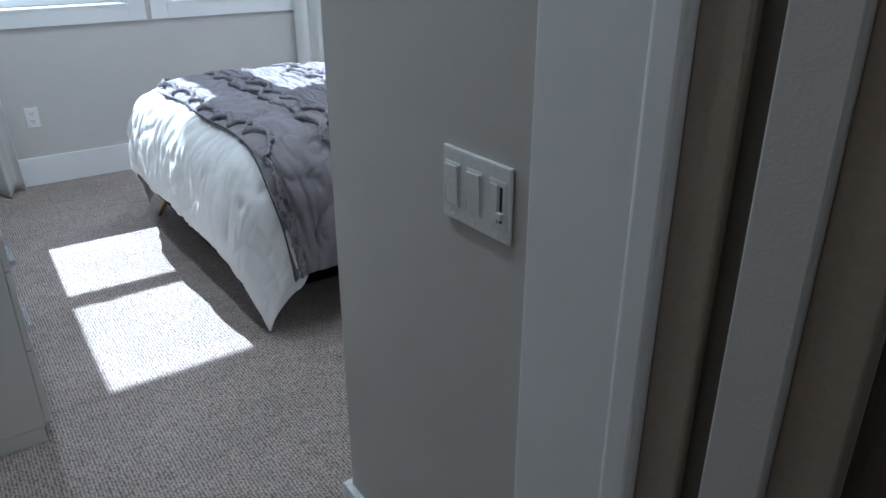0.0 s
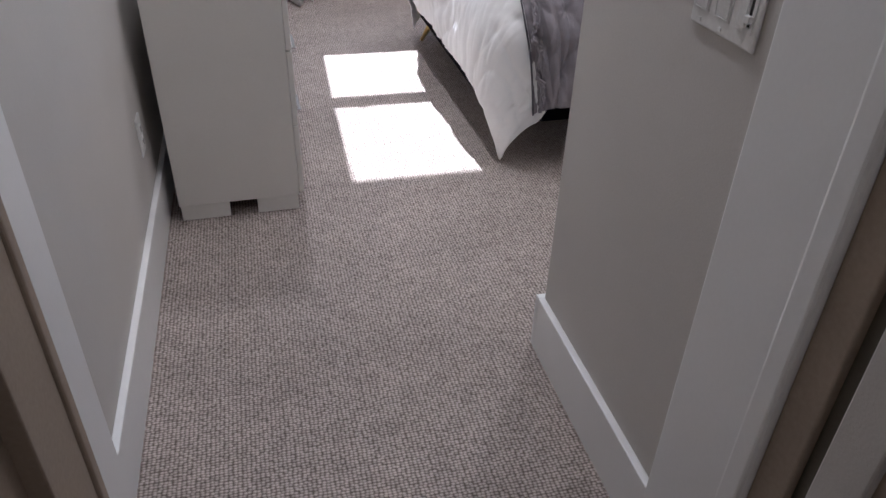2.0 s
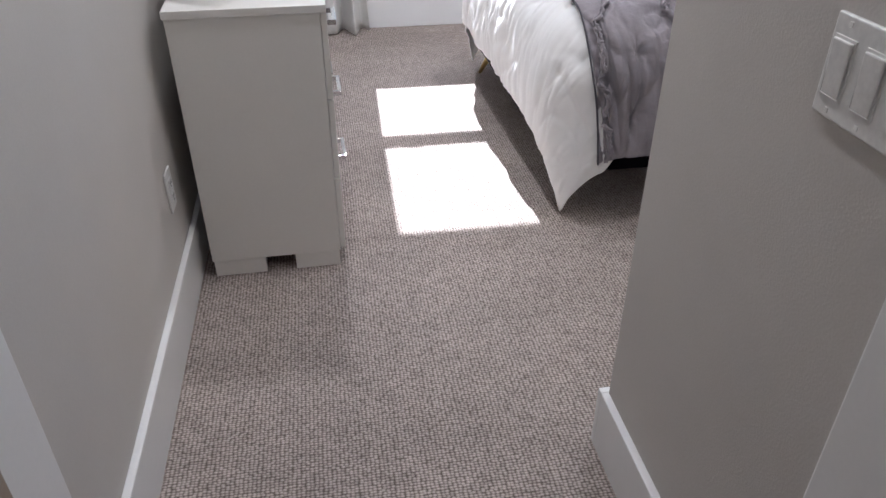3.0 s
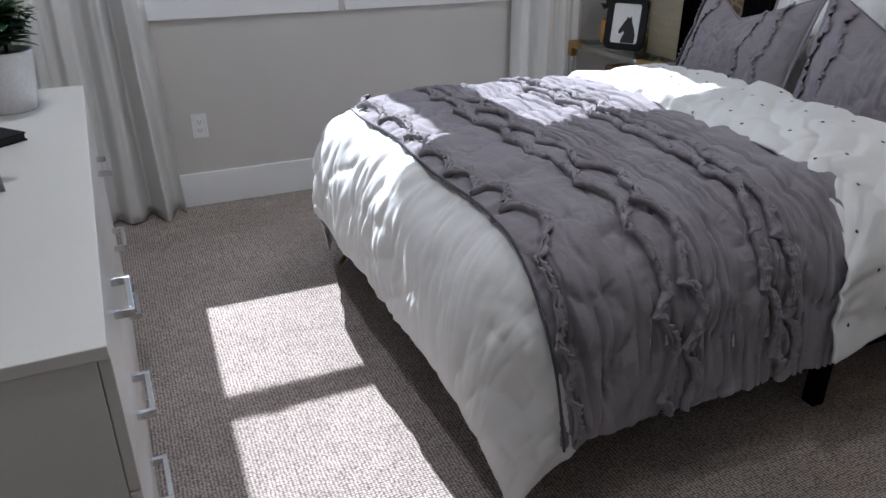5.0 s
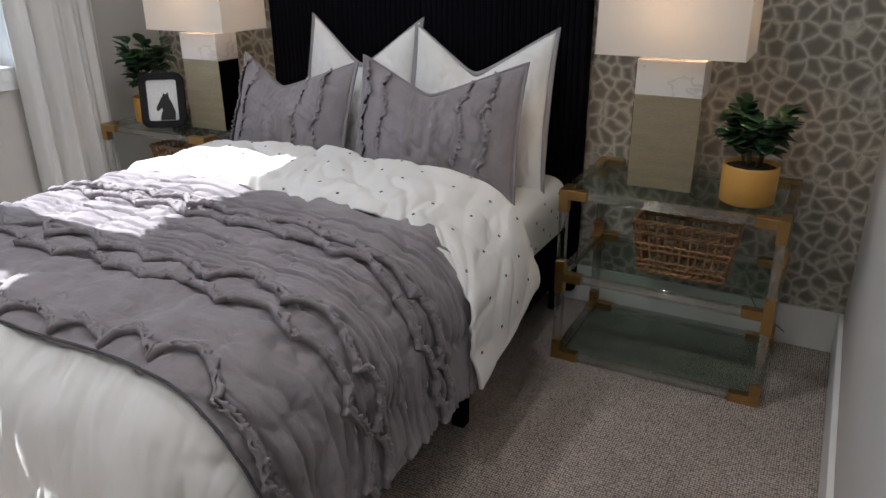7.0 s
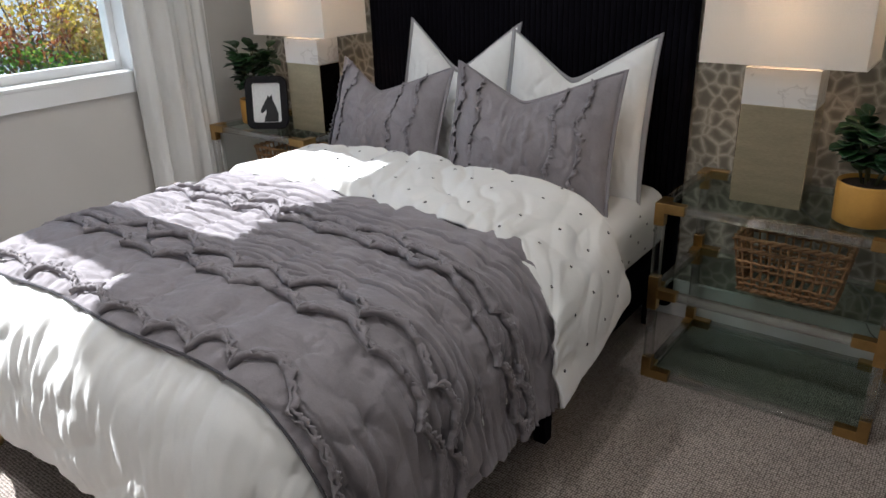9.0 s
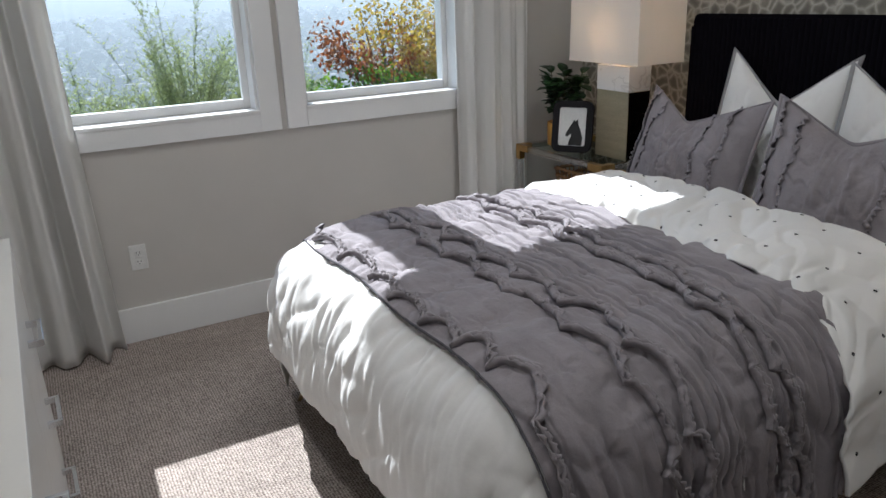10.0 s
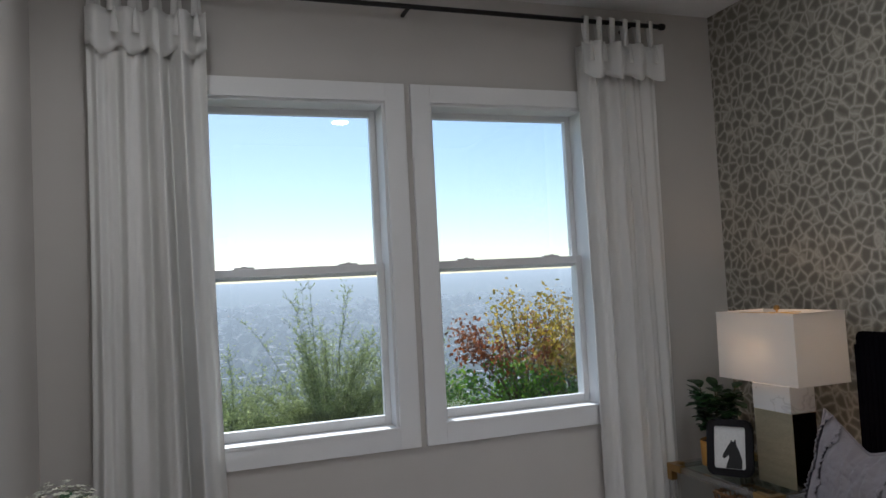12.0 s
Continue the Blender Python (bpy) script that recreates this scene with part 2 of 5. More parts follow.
def stone_material(name, dark, light, scale, stretch):
    """Petrified stone with banded, streaky figure."""
    m = mat(name, dark, 0.5, bump=0.15)
    nt, p = prin(m)
    co = nt.nodes.new("ShaderNodeTexCoord")
    mp = nt.nodes.new("ShaderNodeMapping")
    mp.inputs["Scale"].default_value = stretch
    nt.links.new(co.outputs["Object"], mp.inputs[0])
    w = nd(nt, "ShaderNodeTexNoise", Scale=scale, Detail=9.0, Roughness=0.65, Distortion=0.6)
    nt.links.new(mp.outputs[0], w.inputs["Vector"])
    r = nt.nodes.new("ShaderNodeValToRGB")
    r.color_ramp.elements[0].position, r.color_ramp.elements[0].color = 0.38, (*dark, 1)
    r.color_ramp.elements[1].position, r.color_ramp.elements[1].color = 0.66, (*light, 1)
    nt.links.new(w.outputs[0], r.inputs[0])
    nt.links.new(r.outputs[0], p.inputs["Base Color"])
    return m


MARBLE = marble_material()
STONE_DARK = stone_material("petrified_stone", (0.025, 0.023, 0.022), (0.15, 0.14, 0.13), 9, (3, 3, 0.7))
STONE_PALE = stone_material("figured_marble", (0.025, 0.025, 0.028), (0.50, 0.50, 0.47), 7, (1, 1, 1.3))
STONE_SIDE = mat("honed_grey_stone", (0.15, 0.165, 0.155), 0.5, vary=0.1, grain=0.08)


# ---- mesh helpers ----
def part(name, bm, material, parent=None, label="", smooth=False):
    me = bpy.data.meshes.new(name)
    bm.normal_update()
    bm.to_mesh(me)
    bm.free()
    if smooth:
        me.polygons.foreach_set("use_smooth", [True] * len(me.polygons))
    for one in (material if isinstance(material, (list, tuple)) else (material,)):
        me.materials.append(one)
    ob = new(name, me)
    ob.parent = parent
    return tagged(ob, label)


def thing(name, x, y, z, label, category, group=""):
    ob = new(name)
    ob.location = (x, y, z)
    ob.empty_display_size = 0.1
    return tagged(ob, label, category, group)


def box(x0, x1, y0, y1, z0, z1, bevel=0.0, seg=2, bm=None):
    own = bmesh.new()
    bmesh.ops.create_cube(own, size=1.0)
    for v in own.verts:
        v.co = Vector((x0 + (v.co.x + 0.5) * (x1 - x0), y0 + (v.co.y + 0.5) * (y1 - y0), z0 + (v.co.z + 0.5) * (z1 - z0)))
    if bevel:
        bmesh.ops.bevel(own, geom=own.edges[:], offset=bevel, segments=seg, affect="EDGES", profile=0.5)
    if bm is None:
        return own
    return join(bm, own)


def join(bm, other):
    me = bpy.data.meshes.new("tmp")
    other.to_mesh(me)
    other.free()
    bm.from_mesh(me)
    bpy.data.meshes.remove(me)
    return bm


def lathe(profile, n=32, bm=None):
    """A turned shape from (radius, height) pairs."""
    bm = bm or bmesh.new()
    rings = []
    for r, z in profile:
        rings.append([bm.verts.new((r * math.cos(2 * math.pi * i / n), r * math.sin(2 * math.pi * i / n), z)) for i in range(n)])
    for p, q in zip(rings, rings[1:]):
        for i in range(n):
            bm.faces.new((p[i], p[(i + 1) % n], q[(i + 1) % n], q[i]))
    bm.faces.new(rings[0][::-1])
    bm.faces.new(rings[-1])
    return bm


def tube(points, radius, n=8, bm=None, taper=1.0):
    """A round bar along points."""
    bm = bm or bmesh.new()
    pts = [Vector(p) for p in points]
    rings = []
    for i, p in enumerate(pts):
        d = (pts[min(i + 1, len(pts) - 1)] - pts[max(i - 1, 0)]).normalized()
        s = d.cross(Vector((0, 0, 1)) if abs(d.z) < 0.9 else Vector((1, 0, 0))).normalized()
        u = s.cross(d)
        r = radius * (1 + (taper - 1) * i / max(1, len(pts) - 1))
        rings.append([bm.verts.new(p + r * (math.cos(2 * math.pi * k / n) * s + math.sin(2 * math.pi * k / n) * u)) for k in range(n)])
    for p, q in zip(rings, rings[1:]):
        for k in range(n):
            bm.faces.new((p[k], p[(k + 1) % n], q[(k + 1) % n], q[k]))
    bm.faces.new(rings[0][::-1])
    bm.faces.new(rings[-1])
    return bm


def sheet(grid, bm=None, thick=0.0, closed=False):
    """A surface from a 2D list of points; thick gives it a second face and rims."""
    bm = bm or bmesh.new()
    rows = [[bm.verts.new(p) for p in row] for row in grid]
    nr, nc = len(rows), len(rows[0])
    for i in range(nr - 1):
        for j in range(nc - 1):
            bm.faces.new((rows[i][j], rows[i][j + 1], rows[i + 1][j + 1], rows[i + 1][j]))
    if thick:
        bm.normal_update()
        low = [[bm.verts.new(v.co - v.normal * thick) for v in row] for row in rows]
        for i in range(nr - 1):
            for j in range(nc - 1):
                bm.faces.new((low[i + 1][j], low[i + 1][j + 1], low[i][j + 1], low[i][j]))
        for i in range(nr - 1):
            bm.faces.new((rows[i][0], rows[i + 1][0], low[i + 1][0], low[i][0]))
            bm.faces.new((rows[i + 1][-1], rows[i][-1], low[i][-1], low[i + 1][-1]))
        for j in range(nc - 1):
            bm.faces.new((rows[0][j + 1], rows[0][j], low[0][j], low[0][j + 1]))
            bm.faces.new((rows[-1][j], rows[-1][j + 1], low[-1][j + 1], low[-1][j]))
    return bm


def smooth(x, a, b):
    t = min(1.0, max(0.0, (x - a) / (b - a)))
    return t * t * (3 - 2 * t)


def fuzz(x, y, z=0.0, octaves=3):
    return noise.fractal(Vector((x, y, z)), 1.0, 2.0, octaves)


def structure(name, bm, material, label="", category=""):
    return tagged(part(name, bm, material, None, label), category=category or name.split("_")[0], kind="structure")


# ---- the large structure ----
XW, XE, YN, YS, ZC = 0.102, 3.42, 2.585, -0.835, 3.0
HALL_E, DOOR_Y = 1.105, -1.44
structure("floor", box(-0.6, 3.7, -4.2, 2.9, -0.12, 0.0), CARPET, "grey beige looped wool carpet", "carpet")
structure("ceiling", box(-0.6, 3.7, -4.2, 2.9, ZC, ZC + 0.12), CEIL, "plain white painted ceiling", "ceiling")
structure("wall_west", box(XW - 0.15, XW, DOOR_Y, YN, 0, ZC), WALL, "smooth greige painted wall", "wall")
structure("wall_east", box(XE, XE + 0.15, YS - 0.2, YN + 0.2, 0, ZC), PAPER, "spotted taupe and pale metallic wallpaper", "wall")
structure("wall_south", box(HALL_E, XE, YS - 0.62, YS, 0, ZC), WALL, "smooth greige painted wall beside the entry", "wall")
O1, O2, OZ0, OZ1 = (0.72, 1.55), (1.77, 2.60), 0.97, 2.465
wn_bm = box(XW - 0.15, O1[0], YN, YN + 0.2, 0, ZC)
box(O1[1], O2[0], YN, YN + 0.2, OZ0, OZ1, bm=wn_bm)
box(O2[1], XE, YN, YN + 0.2, 0, ZC, bm=wn_bm)
box(O1[0], O2[1], YN, YN + 0.2, 0, OZ0, bm=wn_bm)
box(O1[0], O2[1], YN, YN + 0.2, OZ1, ZC, bm=wn_bm)
structure("wall_north", wn_bm, WALL, "smooth greige painted wall with two windows", "wall")


def board_run(name, x0, x1, y0, y1, h=0.163):
    structure(name, box(x0, x1, y0, y1, 0, h, 0.003), TRIM, "tall flat white painted baseboard", "baseboard")


board_run("baseboard_west", XW, XW + 0.018, -1.145, YN - 0.018)
board_run("baseboard_north", XW, XE, YN - 0.018, YN)
board_run("baseboard_east", XE - 0.018, XE, YS + 0.018, YN - 0.018)
board_run("baseboard_south", HALL_E - 0.018, XE, YS, YS + 0.018)
board_run("baseboard_entry", HALL_E - 0.018, HALL_E, DOOR_Y - 0.01, YS)

# entry: painted frame, dark passage behind
ent = structure("door_frame", box(HALL_E - 0.021, HALL_E, -1.60, -1.428, 0, 2.2, 0.005, 3), TRIM, "white painted door frame", "door frame")
part("stop", box(HALL_E - 0.034, HALL_E, -1.645, -1.60, 0, 2.2, 0.008, 3), TRIM, ent)
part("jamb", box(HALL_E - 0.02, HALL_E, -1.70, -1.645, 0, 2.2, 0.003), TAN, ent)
# a solid dark olive strip paints the shade inside the gap
part("gap", box(HALL_E - 0.006, HALL_E + 0.004, -1.735, -1.70, 0, 2.2), GAP_SHADE, ent)
part("casing", box(HALL_E - 0.03, HALL_E, -1.80, -1.735, 0, 2.2, 0.003), WALL, ent)
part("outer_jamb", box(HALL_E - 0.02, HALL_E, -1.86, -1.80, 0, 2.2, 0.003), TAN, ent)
entw = structure("door_frame_west", box(XW - 0.01, XW + 0.022, -1.285, -1.145, 0, 2.2, 0.004), TRIM, "white painted door frame", "door frame")
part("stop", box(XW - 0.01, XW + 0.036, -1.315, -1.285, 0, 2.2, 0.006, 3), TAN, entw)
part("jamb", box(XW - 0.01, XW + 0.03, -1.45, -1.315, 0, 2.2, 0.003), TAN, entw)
structure("lintel", box(XW, HALL_E, -1.60, -1.42, 2.2, ZC), WALL, "plain painted wall above the entry", "wall")
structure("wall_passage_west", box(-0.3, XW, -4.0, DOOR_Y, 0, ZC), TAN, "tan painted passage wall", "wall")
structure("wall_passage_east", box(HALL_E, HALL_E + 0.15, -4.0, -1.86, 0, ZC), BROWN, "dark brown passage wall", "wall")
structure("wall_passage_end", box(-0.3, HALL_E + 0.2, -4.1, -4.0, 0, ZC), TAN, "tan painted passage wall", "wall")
structure("wall_block", box(HALL_E, HALL_E + 0.2, -1.86, YS - 0.62, 0, ZC), WALL, "plain painted wall", "wall")


def window(name, o):
    x0, x1 = o
    w = structure(name, box(x0 - 0.095, x0, YN - 0.02, YN, OZ0 - 0.095, OZ1 + 0.085, 0.002), TRIM, "white double-hung window with flat casing", "window")
    part("casing", box(x1, x1 + 0.095, YN - 0.02, YN, OZ0 - 0.095, OZ1 + 0.085, 0.002), TRIM, w)
    part("head_casing", box(x0, x1, YN - 0.02, YN, OZ1, OZ1 + 0.085, 0.002), TRIM, w)
    part("apron", box(x0, x1, YN - 0.02, YN, OZ0 - 0.095, OZ0 - 0.012, 0.002), TRIM, w)
    part("window_sill", box(x0, x1, YN - 0.024, YN + 0.12, OZ0 - 0.012, OZ0 + 0.004, 0.002), TRIM, w)
    for a, b in ((x0, x0 + 0.012), (x1 - 0.012, x1)):
        part("reveal", box(a, b, YN, YN + 0.2, OZ0 + 0.004, OZ1 - 0.012), TRIM, w)
    part("reveal", box(x0, x1, YN, YN + 0.2, OZ1 - 0.012, OZ1), TRIM, w)
    a, b = x0 + 0.012, x1 - 0.012
    zb, zm, zt = OZ0 + 0.004, 1.69, OZ1 - 0.012
    # lower sash stands inside, upper sash outside of it
    for lab, y0, z0, z1, bot, top in (("lower_sash", YN + 0.085, zb, zm + 0.03, 0.042, 0.036), ("upper_sash", YN + 0.125, zm - 0.022, zt, 0.036, 0.03)):
        bm = box(a, a + 0.03, y0, y0 + 0.035, z0, z1, 0.003)
        box(b - 0.03, b, y0, y0 + 0.035, z0, z1, 0.003, bm=bm)
        box(a + 0.03, b - 0.03, y0 + 0.001, y0 + 0.034, z0, z0 + bot, 0.003, bm=bm)
        box(a + 0.03, b - 0.03, y0 + 0.001, y0 + 0.034, z1 - top, z1, 0.003, bm=bm)
        s = part(lab, bm, TRIM, w)
        g = part("pane", box(a + 0.028, b - 0.028, y0 + 0.015, y0 + 0.019, z0 + bot - 0.003, z1 - top + 0.003), PANE, s)
        g.visible_shadow = False
        if lab == "lower_sash":
            for lx in (a + 0.17, b - 0.17):
                lk = box(lx - 0.045, lx + 0.045, y0 + 0.004, y0 + 0.03, z1, z1 + 0.008, 0.0035, 3)
                box(lx - 0.012, lx + 0.012, y0 - 0.004, y0 + 0.016, z1 + 0.006, z1 + 0.013, 0.003, bm=lk)
                part("latch", lk, PLASTIC, s)
    return w


window("window_1", O1)
window("window_2", O2)

# ---- curtains and rod ----
rod = thing("curtain_rod", 1.66, 2.48, 2.885, "black metal curtain rod above the windows", "curtain rod")
rod.location = (0, 0, 0)
part("bar", tube([(0.26, 2.48, 2.885), (3.03, 2.48, 2.885)], 0.012, 14), BLACK_METAL, rod, smooth=True)
for ex in (0.25, 3.035):
    bm = lathe([(0.004, -0.02), (0.016, -0.014), (0.018, 0.0), (0.016, 0.014), (0.004, 0.02)], 16)
    bmesh.ops.transform(bm, matrix=pose(ex, 2.48, 2.885, 0, 90, 0), verts=bm.verts)
    part("finial", bm, BLACK_METAL, rod, smooth=True)
for ex in (0.5, 1.66, 2.85):
    part("bracket", box(ex - 0.008, ex + 0.008, 2.49, YN, 2.872, 2.886, 0.002), BLACK_METAL, rod)


def curtain(x0, x1, seed, folds, flare, yc=2.47, depth=0.055):
    """A tab-top panel: deep soft folds, tied over the rod, brushing the carpet."""
    ob = thing("curtain", (x0 + x1) / 2, 2.46, 0, "white linen tab-top curtain panel reaching the carpet", "curtain", "curtains at the windows")
    ob.location = (0, 0, 0)
    rnd = random.Random(seed)
    ph = [rnd.uniform(0, 6.28) for _ in range(4)]
    grid = []
    for i in range(61):
        h = i / 60
        z = 0.012 + h * 2.76
        row = []
        for j in range(141):
            u = j / 140
            spread = 1 + flare * (1 - h) ** 2
            cx = (x0 + x1) / 2
            w = (u - 0.5 + 0.02 * math.sin(6.28 * u * 1.5 + ph[0] + 2 * h)) * (x1 - x0) * spread
            deep = depth * (0.75 + 0.5 * math.sin(5 * u + ph[1] + h)) * (0.75 + 0.35 * (1 - h))
            y = yc + deep * math.sin(6.283 * folds * u + ph[2] + 0.5 * math.sin(2.2 * h + ph[3])) + 0.010 * math.sin(6.283 * folds * 2.3 * u + ph[3] + 1.5 * h)
            y += 0.006 * fuzz(u * 9, h * 5, seed)
            y = min(y, 2.552)
            row.append((cx + w, y, z))
        grid.append(row)
    part("panel", sheet(grid, thick=0.0015), CURTAIN, ob, smooth=True)
    # folded header and ties
    head = []
    for i in range(7):
        z = 2.60 + 0.172 * i / 6
        row = []
        for j in range(91):
            u = j / 90
            w = (u - 0.5) * (x1 - x0 + 0.01)
            y = 2.462 + 0.03 * math.sin(6.283 * folds * u + ph[2]) - 0.012 - 0.008 * math.sin(31 * u + ph[0])
            row.append(((x0 + x1) / 2 + w, y, z + (0.02 * math.sin(6.283 * folds * u + 1.0) * (1 - i / 6))))
        head.append(row)
    part("header", sheet(head, thick=0.002), CURTAIN, ob, smooth=True)
    for k in range(6):
        tx = x0 + 0.03 + (x1 - x0 - 0.06) * k / 5
        loop = [(tx - 0.012, 2.452, 2.76), (tx - 0.008, 2.455, 2.86), (tx, 2.462, 2.902), (tx, 2.48, 2.912), (tx, 2.497, 2.9), (tx + 0.006, 2.503, 2.84), (tx + 0.012, 2.495, 2.76)]
        bm = bmesh.new()
        grid2 = [[(p[0] - 0.014 * (1 + 0.3 * math.sin(k)), p[1], p[2]), (p[0], p[1] - 0.003, p[2]), (p[0] + 0.014, p[1], p[2])] for p in loop]
        part("tab", sheet(grid2, bm, thick=0.002), CURTAIN, ob, smooth=True)
        bow = [[(tx + s * (0.004 + 0.012 * q), 2.437 - 0.004 * math.sin(3 * q), 2.77 - 0.10 * q) for s in (-1, 1)] for q in (0, 0.35, 0.7, 1.0)]
        part("tie", sheet(bow, thick=0.002), CURTAIN, ob, smooth=True)
    return ob


curtain(0.32, 0.765, 3, 4.2, 0.3)
curtain(2.55, 2.985, 8, 3.7, 0.06, 2.512, 0.034)

# ---- bed ----
YB, XF, TOP = 0.933, 1.262, 0.685
bed = thing("bed", 2.3, YB, 0, "black upholstered bed with tall headboard and gold legs", "bed")
bed.location = (0, 0, 0)


def rails():
    bm = box(1.31, 3.32, 0.225, 1.705, 0.14, 0.33, 0.02, 3)
    part("rail_frame", bm, BLACK_VELVET, bed, "black velvet side rails", True)
    # fluted headboard
    bm = box(3.35, XE - 0.022, 0.19, 1.75, 0.05, 1.315, 0.03, 3)
    part("headboard", bm, BLACK_VELVET, bed, "black ribbed velvet headboard", True)
    n = 62
    for i in range(n):
        y = 0.20 + (i + 0.5) * 1.54 / n
        part("flute", tube([(3.35, y, 0.08), (3.35, y, 1.30 - 0.08 * max(0.0, abs(y - 0.97) / 0.77 - 0.9) * 10 * 0.6)], 0.0125, 8), BLACK_VELVET, bed, smooth=True)
    for y, s in ((0.30, -1), (1.63, 1)):
        a, b = Vector((1.40, y, 0.15)), Vector((1.333, y + s * 0.05, 0.0))
        part("leg", tube([b, a], 0.009, 12, taper=2.2), GOLD, bed, "splayed gold metal leg", True)
    for x, y in ((2.35, 0.23), (2.35, 1.70), (3.28, 0.25), (3.28, 1.68)):
        part("leg", box(x - 0.022, x + 0.022, y - 0.022, y + 0.022, 0, 0.15, 0.004), BLACK_VELVET, bed, "black block leg")


rails()
mattress = thing("mattress", 2.3, YB, 0.33, "white mattress in a dotted fitted sheet", "mattress")
mattress.location = (0, 0, 0)
part("body", box(1.50, 3.33, 0.215, 1.715, 0.331, 0.595, 0.085, 5), WHITE_CLOTH, mattress, smooth=True)


def over(s, r, flare=0.10):
    """Distance past a rounded edge -> outwards and down."""
    if s <= 0:
        return s, 0.0
    q = r * math.pi / 2
    if s < q:
        return r * math.sin(s / r), r * (1 - math.cos(s / r))
    return r + flare * (s - q), r + (s - q)


def drape(a, b, lift=0.0, w=0.772, r=0.25, flare=0.08):
    """A point of a cloth laid over the bed: a across it (south negative), b from the foot edge towards the head."""
    qa, qb = max(0.0, abs(a) - (w - r)), max(0.0, r - b)
    x, y = XF + max(b, r), YB + max(-(w - r), min(w - r, a))
    crown = 0.02 * (1 - min(1, abs(a) / w) ** 2)
    if qa + qb <= 0:
        return Vector((x, y, TOP + lift + crown))
    s = (qa ** 2.25 + qb ** 2.25) ** (1 / 2.25)
    out, down = over(s, r, flare)
    h = math.hypot(qa, qb)
    out += lift
    return Vector((x - out * qb / h, y + math.copysign(out * qa / h, a), TOP + lift + crown - down))


def cloth(name, fa, nu, nv, disp, material, parent, label="", thick=0.006):
    """fa(u, v) gives a point; disp(u, v, point) the swell along the normal."""
    pts = [[fa(i / nu, j / nv) for j in range(nv + 1)] for i in range(nu + 1)]
    out = []
    for i in range(nu + 1):
        row = []
        for j in range(nv + 1):
            du = pts[min(i + 1, nu)][j] - pts[max(i - 1, 0)][j]
            dv = pts[i][min(j + 1, nv)] - pts[i][max(j - 1, 0)]
            n = dv.cross(du)
            n = n.normalized() if n.length > 1e-9 else Vector((0, 0, 1))
            p = pts[i][j] + n * disp(i / nu, j / nv, pts[i][j])
            p.z = max(p.z, 0.012)
            row.append(p)
        out.append(row)
    ob = part(name, sheet(out, thick=thick), material, parent, label, True)
    return ob, out


def duvet_ab(u, v):
    b = -0.33 + 0.07 * smooth(u, 0.2, 1.0) + (1.55 - 0.07 * smooth(u, 0.2, 1.0)) * v
    short = 0.86 + 0.14 * (1 - smooth(b, 0.05, 0.4))
    return (-1.15 + 2.30 * u) * short, b


def duvet_at(u, v):
    return drape(*duvet_ab(u, v), 0.0)


def crease(x, y, z, sharp=1.0):
    """A sharp valley where a noise crosses zero: 1 in the fold, falling off beside it."""
    return max(0.0, 1 - 3.2 * abs(noise.noise(Vector((x, y, z))))) ** sharp


def duvet_swell(u, v, p):
    a, b = duvet_ab(u, v)
    s = 0.012 * fuzz(a * 2.2, b * 2.2, 3) + 0.003 * fuzz(a * 8, b * 5, 9)
    face = smooth(0.24 - b, 0.0, 0.22)
    sway = 0.5 * fuzz(a * 2.5, b * 2.5, 5)
    hang = (1 - 0.6 * smooth(-b, 0.10, 0.32)) * (0.55 + 0.45 * smooth(a, -0.6, -0.1)) * (0.65 + 0.7 * noise.noise(Vector((a * 3, b * 3, 60))))
    s += 0.030 * face * hang * noise.noise(Vector((a * 5 + sway, b * 0.9, 1.0)))
    s -= face * hang * (0.017 * crease(a * 7 + 1.6 * sway - 2.0 * b, b * 0.6, 7.0, 1.1) + 0.012 * crease(a * 12 + 3.0 * b + 2.4 * sway, b * 0.9, 17.0, 1.1) + 0.007 * crease(a * 25 - 2 * b + 2 * sway, b * 1.4, 27.0))
    s -= 0.008 * crease(a * 4 + b * 5, b * 4 - a * 2, 4.0, 1.5)
    s += 0.014 * face * (1 - smooth(-b, 0.18, 0.37)) + 0.012 * face
    s += 0.042 * smooth(0.2 - b, 0.0, 0.2) * smooth(a, -0.45, 0.25) * (1 - 0.5 * smooth(-b, 0.22, 0.36))
    return s


duvet = thing("duvet", 2.0, YB, 0.6, "puffy white cotton duvet draped over the foot of the bed", "duvet")
duvet.location = (0, 0, 0)
cloth("cover", duvet_at, 400, 180, duvet_swell, WHITE_CLOTH, duvet)

QB1 = 1.03


def quilt_edge(a):
    """The foot hem, a little nearer to the floor on the south side."""
    return 0.122 - 0.09 * smooth(-a, 0.5, 1.15) + 0.006 * math.sin(11 * a)


class Seam:
    """A scalloped seam across the bed: round lobes towards the head that meet in sharp notches."""

    def __init__(self, base, high, span, seed):
        rnd = random.Random(seed)
        self.a, self.b = [], []
        at = -1.32
        while at < 1.3:
            w, h = span * rnd.uniform(0.72, 1.3), high * rnd.uniform(0.55, 1.2)
            n0, skew = rnd.uniform(-0.008, 0.008), rnd.uniform(0.04, 0.13)
            for k in range(24):
                t = k / 24
                a = at + w * (t + skew * math.sin(2 * math.pi * t) * (1 if k else 0))
                lobe = math.sin(math.pi * t) ** 0.42
                self.a.append(a)
                self.b.append(base(a) + n0 + h * lobe * (0.7 + 0.6 * t) + 0.013 * noise.noise(Vector((a * 13, seed, 1.0))) + 0.006 * noise.noise(Vector((a * 34, seed, 4.0))))
            at += w
        self.a, self.b = np.array(self.a), np.array(self.b)

    def at(self, a):
        return float(np.interp(a, self.a, self.b))


